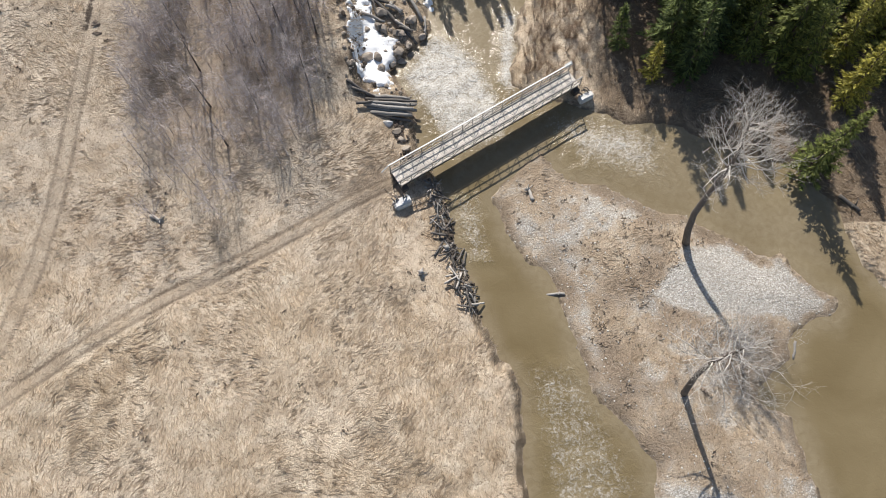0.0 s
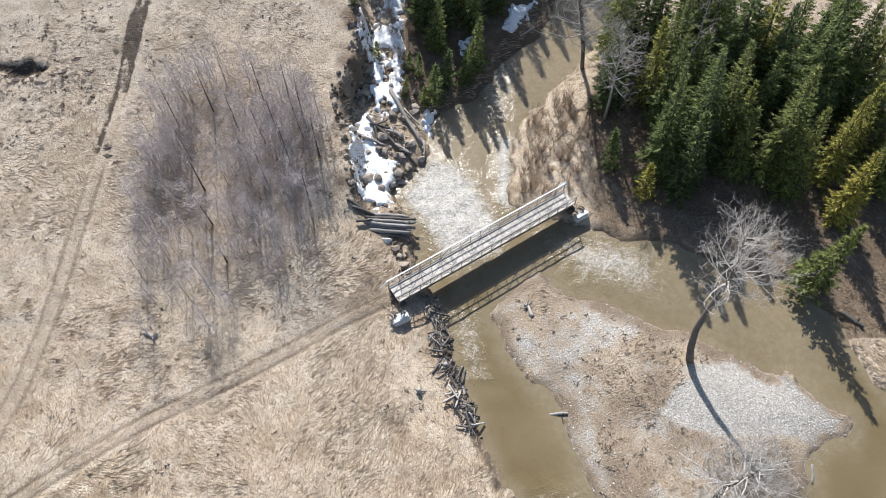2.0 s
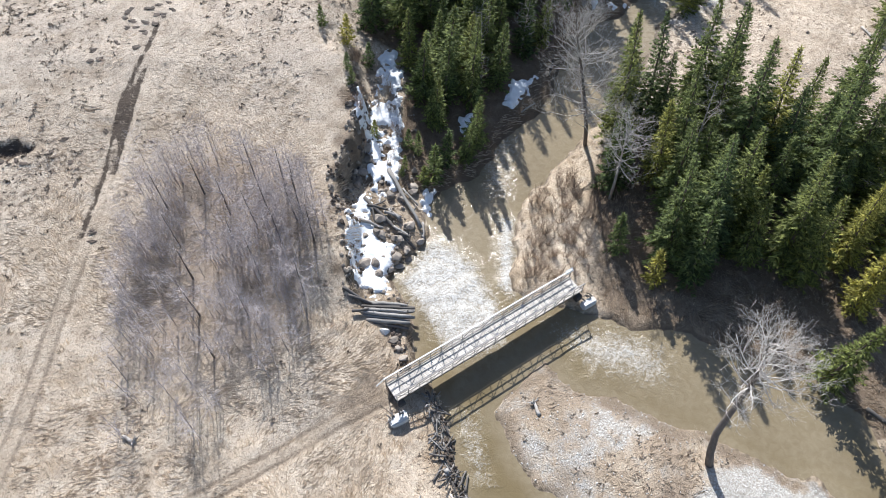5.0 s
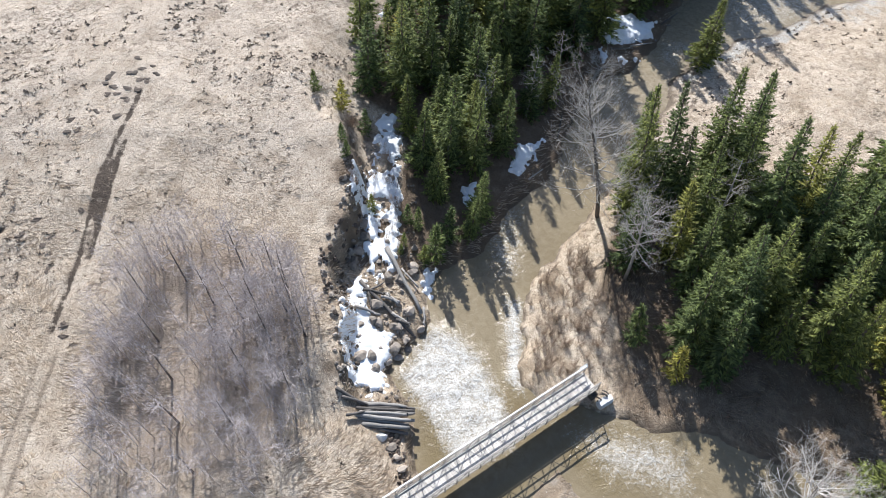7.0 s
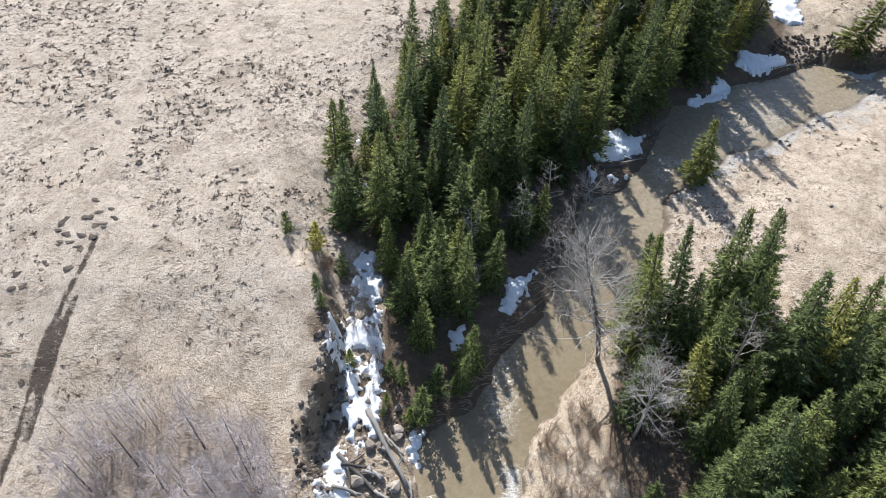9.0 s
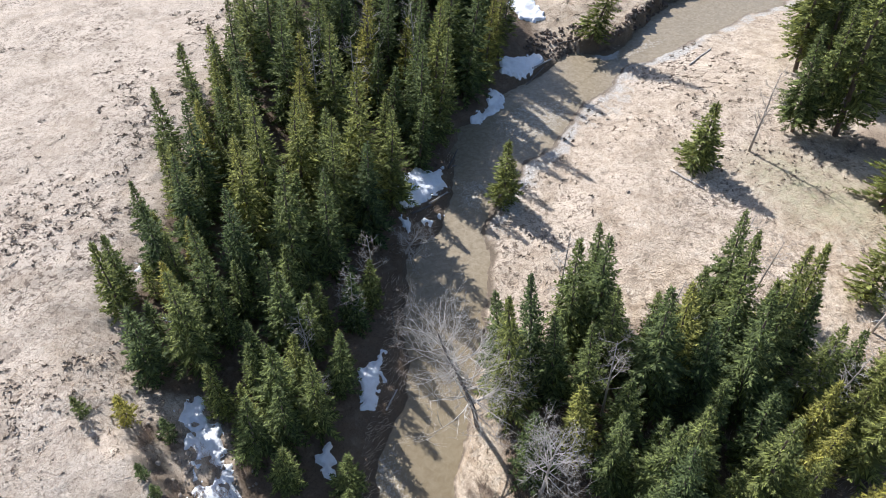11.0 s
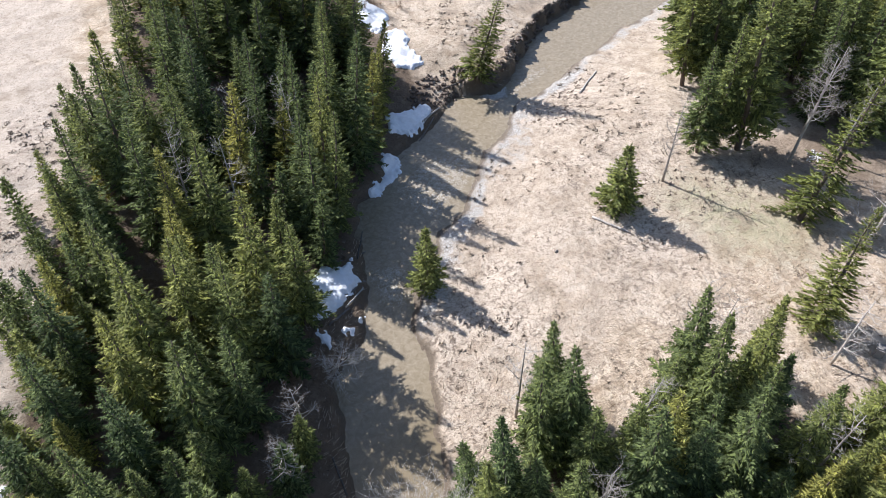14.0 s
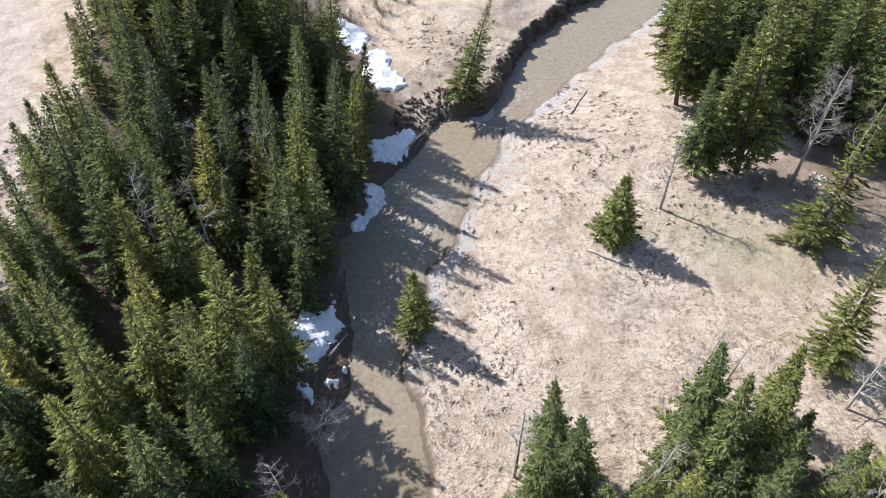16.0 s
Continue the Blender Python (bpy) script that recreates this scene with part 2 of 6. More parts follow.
def simple(name, dark, light, size=0.3, rough=0.85, relief=0.01, stretch=None, by=None, spread=0.35, metal=0.0):
    """A mottled material between two colours; by: object or island randomness."""
    m, nt, b = nodes_of(name)
    n = noise_tex(nt, size, 6, 0.65, stretch=stretch)
    n2 = noise_tex(nt, size * 7, 2, 0.5)
    col = ramp(nt, maths(nt, 'ADD', maths(nt, 'MULTIPLY', n, 0.7), maths(nt, 'MULTIPLY', n2, 0.3)), (0.3, dark), (0.7, light))
    if by:
        r = object_random(nt) if by == "object" else island_random(nt)
        col = mix(nt, 1.0, col, ramp(nt, r, (0.0, grey(1 - spread)), (1.0, grey(1 + spread))), 'MULTIPLY')
    nt.links.new(col, b.inputs["Base Color"])
    b.inputs["Roughness"].default_value, b.inputs["Metallic"].default_value = rough, metal
    bump(nt, b, n, relief)
    return m


def ground_material():
    m, nt, b = nodes_of("ground")
    wide = noise_tex(nt, 9.0, 4, 0.55)
    mid = noise_tex(nt, 1.3, 5, 0.6, 0.8)
    tuft = noise_tex(nt, 0.30, 5, 0.7, 1.4)
    blade = noise_tex(nt, 0.09, 5, 0.7, 0.6, stretch=(1.0, 0.35, 1.0))
    speck = noise_tex(nt, 0.5, 4, 0.65, 0.8)
    straw = ramp(nt, mid, (0.30, (0.35, 0.265, 0.18)), (0.5, (0.48, 0.385, 0.28)), (0.70, (0.60, 0.505, 0.39)))
    straw = mix(nt, ramp(nt, wide, (0.42, grey(0.0)), (0.65, grey(0.6))), straw, (0.58, 0.485, 0.38))
    straw = mix(nt, ramp(nt, tuft, (0.34, grey(0.9)), (0.47, grey(0.0))), straw, (0.17, 0.12, 0.08))
    straw = mix(nt, 0.65, straw, ramp(nt, blade, (0.25, grey(0.2)), (0.5, grey(0.52)), (0.75, grey(0.86))), 'OVERLAY')
    straw = mix(nt, maths(nt, 'MULTIPLY', attribute(nt, "pale"), 0.8), straw, ramp(nt, tuft, (0.32, (0.26, 0.205, 0.165)), (0.46, (0.475, 0.40, 0.325)), (0.68, (0.62, 0.54, 0.45))))
    blotch = noise_tex(nt, 2.6, 4, 0.6, 0.5)
    straw = mix(nt, 1.0, straw, ramp(nt, blotch, (0.32, (0.78, 0.76, 0.73)), (0.5, grey(1.0)), (0.68, grey(1.1))), 'MULTIPLY')
    rough_spots = maths(nt, 'MULTIPLY', ramp(nt, speck, (0.52, grey(0.0)), (0.60, grey(0.9))), maths(nt, 'MULTIPLY', attribute(nt, "rank"), ramp(nt, wide, (0.40, grey(0.15)), (0.62, grey(1.0)))))
    straw = mix(nt, rough_spots, straw, (0.13, 0.095, 0.07))
    # brown litter between the saplings
    grove = maths(nt, 'ADD', attribute(nt, "grove"), maths(nt, 'MULTIPLY', maths(nt, 'SUBTRACT', mid, 0.5), 0.9))
    straw = mix(nt, ramp(nt, grove, (0.35, grey(0.0)), (0.85, grey(0.75))), straw, mix(nt, tuft, (0.15, 0.11, 0.09), (0.42, 0.33, 0.265)))
    # gravel: pale stones
    tc = nt.nodes.new("ShaderNodeTexCoord")
    vor = node(nt, "ShaderNodeTexVoronoi", Scale=13.0)
    nt.links.new(tc.outputs["Object"], vor.inputs["Vector"])
    vor_b = node(nt, "ShaderNodeTexVoronoi", Scale=4.6)
    nt.links.new(tc.outputs["Object"], vor_b.inputs["Vector"])
    sep = nt.nodes.new("ShaderNodeSeparateColor")
    nt.links.new(vor.outputs["Color"], sep.inputs[0])
    stones = ramp(nt, sep.outputs[0], (0.0, (0.30, 0.272, 0.235)), (0.55, (0.48, 0.45, 0.405)), (1.0, (0.72, 0.70, 0.66)))
    stones = mix(nt, ramp(nt, vor.outputs["Distance"], (0.35, grey(0.0)), (0.8, grey(0.6))), stones, (0.27, 0.235, 0.19))
    stones = mix(nt, ramp(nt, vor_b.outputs["Distance"], (0.08, grey(0.6)), (0.18, grey(0.0))), stones, (0.66, 0.63, 0.58))
    mask = maths(nt, 'ADD', attribute(nt, "gravel"), maths(nt, 'MULTIPLY', maths(nt, 'SUBTRACT', mid, 0.5), 0.9))
    col = mix(nt, ramp(nt, mask, (0.35, grey(0.0)), (0.6, grey(1.0))), straw, stones)
    # thin new green
    col = mix(nt, maths(nt, 'MULTIPLY', attribute(nt, "green"), ramp(nt, mid, (0.35, grey(0.2)), (0.65, grey(0.9)))), col, mix(nt, tuft, (0.25, 0.235, 0.13), (0.42, 0.39, 0.25)))
    # bare soil and the wheel tracks
    soil = ramp(nt, tuft, (0.34, (0.13, 0.095, 0.065)), (0.62, (0.34, 0.265, 0.195)))
    mask = maths(nt, 'ADD', attribute(nt, "dirt"), maths(nt, 'MULTIPLY', maths(nt, 'SUBTRACT', tuft, 0.5), 0.9))
    col = mix(nt, ramp(nt, mask, (0.3, grey(0.0)), (0.75, grey(0.9))), col, soil)
    for name, half, wide in (("track_a", 0.50, 0.24), ("track_b", 0.58, 0.24)):
        far = maths(nt, 'ADD', maths(nt, 'MULTIPLY', attribute(nt, name), 3.0), maths(nt, 'MULTIPLY', maths(nt, 'SUBTRACT', mid, 0.5), 0.35))
        off = maths(nt, 'ABSOLUTE', maths(nt, 'SUBTRACT', far, half))
        off = maths(nt, 'ADD', off, maths(nt, 'MULTIPLY', maths(nt, 'SUBTRACT', tuft, 0.5), 0.4))
        worn = attribute(nt, name + "_worn")
        bed = maths(nt, 'MULTIPLY', ramp(nt, far, (0.45, grey(0.6)), (1.0, grey(0.0))), worn)
        col = mix(nt, bed, col, mix(nt, tuft, (0.27, 0.21, 0.15), (0.44, 0.36, 0.275)))
        rut = maths(nt, 'MULTIPLY', ramp(nt, off, (0.06, grey(0.95)), (wide, grey(0.0))), maths(nt, 'MULTIPLY', worn, worn))
        col = mix(nt, rut, col, mix(nt, mid, (0.075, 0.056, 0.042), (0.19, 0.145, 0.105)))
    # the deep muddy ruts; the same near-black paints the shade inside the ditch
    far = maths(nt, 'ADD', maths(nt, 'MULTIPLY', attribute(nt, "rut"), 3.0), maths(nt, 'MULTIPLY', maths(nt, 'SUBTRACT', tuft, 0.5), 0.55))
    far = maths(nt, 'ADD', far, maths(nt, 'MULTIPLY', maths(nt, 'SUBTRACT', mid, 0.5), 0.5))
    col = mix(nt, ramp(nt, far, (0.15, grey(0.97)), (0.30, grey(0.0))), col, mix(nt, tuft, (0.035, 0.027, 0.022), (0.12, 0.092, 0.07)))
    # dark litter under the trees; along the left bank it also paints in shade
    litter = mix(nt, tuft, (0.055, 0.038, 0.026), (0.19, 0.135, 0.09))
    litter = mix(nt, ramp(nt, mid, (0.55, grey(0.0)), (0.75, grey(0.6))), litter, (0.27, 0.20, 0.135))
    mask = maths(nt, 'ADD', attribute(nt, "litter"), maths(nt, 'MULTIPLY', maths(nt, 'SUBTRACT', mid, 0.5), 0.6))
    col = mix(nt, ramp(nt, mask, (0.35, grey(0.0)), (0.65, grey(0.92))), col, litter)
    # wet earth at the water's edge; on scarp and cut banks also their painted shade
    wet = mix(nt, tuft, (0.07, 0.052, 0.036), (0.17, 0.13, 0.09))
    mask = maths(nt, 'ADD', attribute(nt, "mud_and_shade"), maths(nt, 'MULTIPLY', maths(nt, 'SUBTRACT', tuft, 0.5), 0.7))
    wet_and_shade_mask = ramp(nt, mask, (0.35, grey(0.0)), (0.75, grey(0.9)))
    col = mix(nt, wet_and_shade_mask, col, wet)
    nt.links.new(col, b.inputs["Base Color"])
    nt.links.new(mix(nt, wet_and_shade_mask, (0.95, 0.95, 0.95), (0.6, 0.6, 0.6)), b.inputs["Roughness"])
    b.inputs["Specular IOR Level"].default_value = 0.2
    h = maths(nt, 'ADD', maths(nt, 'MULTIPLY', tuft, 1.0), maths(nt, 'MULTIPLY', blade, 0.5))
    bump(nt, b, h, 0.15, 0.9)
    return m


def water_material():
    m, nt, b = nodes_of("river_water")
    wide = noise_tex(nt, 6.0, 3, 0.5, 0.6)
    ripple = noise_tex(nt, 0.55, 5, 0.6, 0.8)
    fine = noise_tex(nt, 0.16, 4, 0.6, 0.6)
    silt = ramp(nt, wide, (0.3, (0.142, 0.107, 0.054)), (0.7, (0.194, 0.152, 0.085)))
    shoal = attribute(nt, "shoal")
    silt = mix(nt, maths(nt, 'MULTIPLY', shoal, 0.8), silt, mix(nt, ramp(nt, ripple, (0.3, grey(0.0)), (0.7, grey(1.0))), (0.225, 0.183, 0.126), (0.35, 0.297, 0.217)))
    streak = noise_tex(nt, 0.16, 5, 0.7, 1.0)
    broken = maths(nt, 'ADD', maths(nt, 'MULTIPLY', maths(nt, 'SUBTRACT', ripple, 0.5), 0.8), maths(nt, 'MULTIPLY', maths(nt, 'SUBTRACT', streak, 0.5), 1.5))
    foam_mask = maths(nt, 'ADD', attribute(nt, "foam"), broken)
    foam = ramp(nt, foam_mask, (0.44, grey(0.0)), (0.80, grey(0.5)), (1.15, grey(0.95)))
    col = mix(nt, foam, silt, (0.56, 0.545, 0.515))
    nt.links.new(col, b.inputs["Base Color"])
    nt.links.new(mix(nt, foam, (0.16, 0.16, 0.16), (0.55, 0.55, 0.55)), b.inputs["Roughness"])
    b.inputs["IOR"].default_value = 1.33
    h = maths(nt, 'ADD', ripple, maths(nt, 'MULTIPLY', fine, 0.35))
    rough = maths(nt, 'ADD', attribute(nt, "rough"), 0.1)
    bump(nt, b, maths(nt, 'MULTIPLY', h, rough), 0.16, 1.0)
    return m


def needle_material():
    m, nt, b = nodes_of("spruce_needles")
    r = ramp(nt, object_random(nt), (0.0, (0.102, 0.136, 0.064)), (0.5, (0.148, 0.178, 0.072)), (0.9, (0.205, 0.222, 0.078)), (1.0, (0.33, 0.305, 0.088)))
    col = mix(nt, 1.0, r, ramp(nt, island_random(nt), (0.0, grey(0.4)), (0.6, grey(1.0)), (1.0, (1.95, 1.9, 1.5))), 'MULTIPLY')
    nt.links.new(col, b.inputs["Base Color"])
    b.inputs["Roughness"].default_value = 0.65
    b.inputs["Specular IOR Level"].default_value = 0.1
    thin = nt.nodes.new("ShaderNodeBsdfTranslucent")
    nt.links.new(mix(nt, 1.0, col, (1.25, 1.2, 0.7), 'MULTIPLY'), thin.inputs["Color"])
    both = nt.nodes.new("ShaderNodeMixShader")
    both.inputs[0].default_value = 0.36
    nt.links.new(b.outputs[0], both.inputs[1])
    nt.links.new(thin.outputs[0], both.inputs[2])
    nt.links.new(both.outputs[0], nt.nodes["Material Output"].inputs["Surface"])
    return m


def snow_material():
    m, nt, b = nodes_of("old_snow")
    n = noise_tex(nt, 0.5, 6, 0.65)
    n2 = noise_tex(nt, 0.12, 4, 0.6)
    col = ramp(nt, n, (0.25, (0.76, 0.76, 0.76)), (0.6, (0.88, 0.89, 0.90)))
    dirt = ramp(nt, noise_tex(nt, 0.25, 5, 0.7), (0.64, grey(0.0)), (0.74, grey(0.6)))
    col = mix(nt, dirt, col, (0.38, 0.34, 0.29))
    nt.links.new(col, b.inputs["Base Color"])
    b.inputs["Roughness"].default_value = 0.7
    bump(nt, b, maths(nt, 'ADD', n, maths(nt, 'MULTIPLY', n2, 0.4)), 0.1)
    return m


GROUND, WATER, NEEDLES, SNOW = ground_material(), water_material(), needle_material(), snow_material()
BARK = simple("spruce_bark", (0.07, 0.05, 0.04), (0.17, 0.13, 0.10), 0.15, stretch=(2, 2, 0.5))
POPLAR_BARK = simple("poplar_bark", (0.075, 0.06, 0.05), (0.20, 0.17, 0.145), 0.18, stretch=(2, 2, 0.5), relief=0.03)
PALE_TWIG = simple("pale_twig", (0.34, 0.30, 0.26), (0.56, 0.52, 0.47), 0.3)
ASPEN_BARK = simple("aspen_bark", (0.24, 0.21, 0.18), (0.46, 0.42, 0.37), 0.3)
# whiter twig: sunlight on the poplar crowns put into the colour; also bleached deadwood
WHITE_TWIG = simple("sunlit_bleached_twig", (0.38, 0.345, 0.31), (0.66, 0.615, 0.565), 0.3)
GREY_TWIG = simple("sapling_twig", (0.30, 0.262, 0.255), (0.54, 0.485, 0.475), 0.4, by="object", spread=0.3)
SAPLING_STEM = simple("sapling_stem", (0.26, 0.215, 0.195), (0.46, 0.395, 0.36), 0.4, by="object", spread=0.3)
BROWN_TWIG = simple("shrub_twig", (0.24, 0.17, 0.12), (0.44, 0.335, 0.245), 0.4, by="object", spread=0.25)
GREY_WOOD = simple("weathered_wood", (0.16, 0.145, 0.13), (0.42, 0.395, 0.365), 0.12, stretch=(3, 3, 0.6), by="object", spread=0.35)
DARK_WOOD = simple("dark_timber", (0.05, 0.045, 0.04), (0.17, 0.15, 0.135), 0.15, stretch=(3, 3, 0.6), by="object", spread=0.4)
PLANK = simple("deck_plank", (0.42, 0.385, 0.34), (0.62, 0.575, 0.52), 0.15, by="object", spread=0.2, relief=0.006)
RAIL_GREY = simple("weathered_rail", (0.16, 0.145, 0.13), (0.34, 0.315, 0.285), 0.3, rough=0.6, relief=0.002, metal=0.2)
RAIL_WHITE = simple("white_rail", (0.62, 0.62, 0.60), (0.78, 0.78, 0.76), 0.3, rough=0.5, relief=0.002)
STEEL = simple("rusty_steel", (0.06, 0.045, 0.035), (0.15, 0.11, 0.085), 0.2, rough=0.6)
CONCRETE = simple("pale_concrete", (0.48, 0.47, 0.45), (0.70, 0.69, 0.67), 0.25, relief=0.02)
ROCK = simple("brown_boulder", (0.17, 0.14, 0.115), (0.40, 0.345, 0.285), 0.35, by="object", spread=0.3, relief=0.06)
TUSSOCK = simple("brown_tussock", (0.15, 0.115, 0.083), (0.32, 0.25, 0.185), 0.6, by="island", spread=0.4, relief=0.0)
DARK_SOIL = simple("dark_soil", (0.045, 0.034, 0.026), (0.14, 0.105, 0.08), 0.25, by="object", spread=0.3, relief=0.05)
PEBBLE = simple("pale_stone", (0.34, 0.315, 0.285), (0.60, 0.575, 0.535), 0.2, by="island", spread=0.4, relief=0.01)


def straw_material():
    m, nt, b = nodes_of("dry_grass")
    n = noise_tex(nt, 1.2, 4, 0.6)
    col = ramp(nt, n, (0.3, (0.46, 0.36, 0.255)), (0.7, (0.65, 0.545, 0.425)))
    col = mix(nt, 1.0, col, ramp(nt, island_random(nt), (0.0, grey(0.66)), (0.6, grey(1.0)), (1.0, grey(1.28))), 'MULTIPLY')
    nt.links.new(col, b.inputs["Base Color"])
    b.inputs["Roughness"].default_value = 0.75
    thin = nt.nodes.new("ShaderNodeBsdfTranslucent")
    nt.links.new(col, thin.inputs["Color"])
    both = nt.nodes.new("ShaderNodeMixShader")
    both.inputs[0].default_value = 0.45
    nt.links.new(b.outputs[0], both.inputs[1])
    nt.links.new(thin.outputs[0], both.inputs[2])
    nt.links.new(both.outputs[0], nt.nodes["Material Output"].inputs["Surface"])
    return m


STRAW = straw_material()


# ---- mesh helpers ----
class Soup:
    """Vertices and faces gathered into one mesh."""

    def __init__(self):
        self.v, self.f = [], []

    def add(self, verts, faces):
        k = len(self.v)
        self.v.extend(verts)
        self.f.extend(tuple(i + k for i in f) for f in faces)

    def mesh(self, name, material, flat=True):
        me = bpy.data.meshes.new(name)
        me.from_pydata([tuple(p) for p in self.v], [], self.f)
        me.materials.append(material)
        if not flat:
            me.polygons.foreach_set("use_smooth", [True] * len(me.polygons))
        me.update()
        return me


def tube(soup, pts, radii, sides=5):
    """A bent tapering stem through the points."""
    pts = [Vector(p) for p in pts]
    rings = []
    side = None
    for i, p in enumerate(pts):
        way = (pts[min(i + 1, len(pts) - 1)] - pts[max(i - 1, 0)]).normalized()
        ref = side if side is not None else (Vector((1, 0, 0)) if abs(way.x) < 0.8 else Vector((0, 1, 0)))
        side = (ref - way * ref.dot(way)).normalized()
        other = way.cross(side)
        rings.append([p + (side * math.cos(a) + other * math.sin(a)) * radii[i] for a in (2 * math.pi * k / sides for k in range(sides))])
    faces = []
    for i in range(len(rings) - 1):
        for k in range(sides):
            n = (k + 1) % sides
            faces.append((i * sides + k, i * sides + n, (i + 1) * sides + n, (i + 1) * sides + k))
    faces.append(tuple(range(sides))[::-1])
    faces.append(tuple(range((len(rings) - 1) * sides, len(rings) * sides)))
    soup.add([v for r in rings for v in r], faces)


def box(soup, centre, size, m=None):
    c, (sx, sy, sz) = Vector(centre), size
    vs = [Vector((x * sx / 2, y * sy / 2, z * sz / 2)) + c for x in (-1, 1) for y in (-1, 1) for z in (-1, 1)]
    if m is not None:
        vs = [m @ v for v in vs]
    soup.add(vs, [(0, 1, 3, 2), (4, 6, 7, 5), (0, 4, 5, 1), (2, 3, 7, 6), (0, 2, 6, 4), (1, 5, 7, 3)])


def beam(soup, a, b, w, h):
    """A squared bar from a to b."""
    a, b = Vector(a), Vector(b)
    way = (b - a).normalized()
    up = Vector((0, 0, 1)) if abs(way.z) < 0.95 else Vector((1, 0, 0))
    s = way.cross(up).normalized()
    u = s.cross(way)
    vs = [p + s * (w / 2 * i) + u * (h / 2 * j) for p in (a, b) for i, j in ((-1, -1), (1, -1), (1, 1), (-1, 1))]
    soup.add(vs, [(3, 2, 1, 0), (4, 5, 6, 7), (0, 1, 5, 4), (1, 2, 6, 5), (2, 3, 7, 6), (3, 0, 4, 7)])


def part(name, soup, material, parent, label="", flat=True):
    ob = new(name, soup.mesh(name, material, flat))
    ob.parent = parent
    if label:
        tagged(ob, label)
    return ob


def thing(name, label, category, at=(0, 0, 0), turn=0.0, group="", kind=""):
    ob = new(name)
    ob.empty_display_size = 0.3
    ob.matrix_basis = pose(*at, 0, 0, turn)
    return tagged(ob, label, category, group, kind)


def solid(name, soup, material, label, category, at=(0, 0, 0), turn=0.0, group="", kind="", flat=True):
    ob = new(name, soup.mesh(name, material, flat))
    ob.matrix_basis = pose(*at, 0, 0, turn)
    return tagged(ob, label, category, group, kind)


def lump(seed, size, rough=0.25, level=2):
    """A rounded, uneven boulder as one mesh soup; it sits with its lower third in the ground."""
    bm = bmesh.new()
    bmesh.ops.create_icosphere(bm, subdivisions=level, radius=1.0)
    off = Vector((seed * 3.7, seed * 1.3, seed * 7.1))
    for v in bm.verts:
        n = v.co.normalized()
        k = 1 + rough * noise.noise(n * 1.1 + off) + rough * 0.6 * noise.noise(n * 2.6 + off)
        q = n * k
        for i in range(5):
            cut = Vector((math.sin(seed * 1.7 + i * 2.4), math.cos(seed * 2.3 + i * 1.9), math.sin(seed + i * 3.1))).normalized()
            over = q.dot(cut) - 0.62
            if over > 0:
                q = q - cut * over * 0.9
        v.co = Vector((q.x * size[0] / 2, q.y * size[1] / 2, q.z * size[2] / 2 + size[2] * 0.22))
    s = Soup()
    bm.verts.index_update()
    s.add([v.co.copy() for v in bm.verts], [tuple(v.index for v in f.verts) for f in bm.faces])
    bm.free()
    return s


# ---- ground ----
def spread(lo, hi, step, far):
    core = list(np.arange(lo, hi + 1e-6, step))
    s, a, b = step, lo, hi
    low, high = [], []
    while b < far:
        s *= 1.35
        a, b = a - s, b + s
        low.append(a)
        high.append(b)
    return np.array(low[::-1] + core + high)


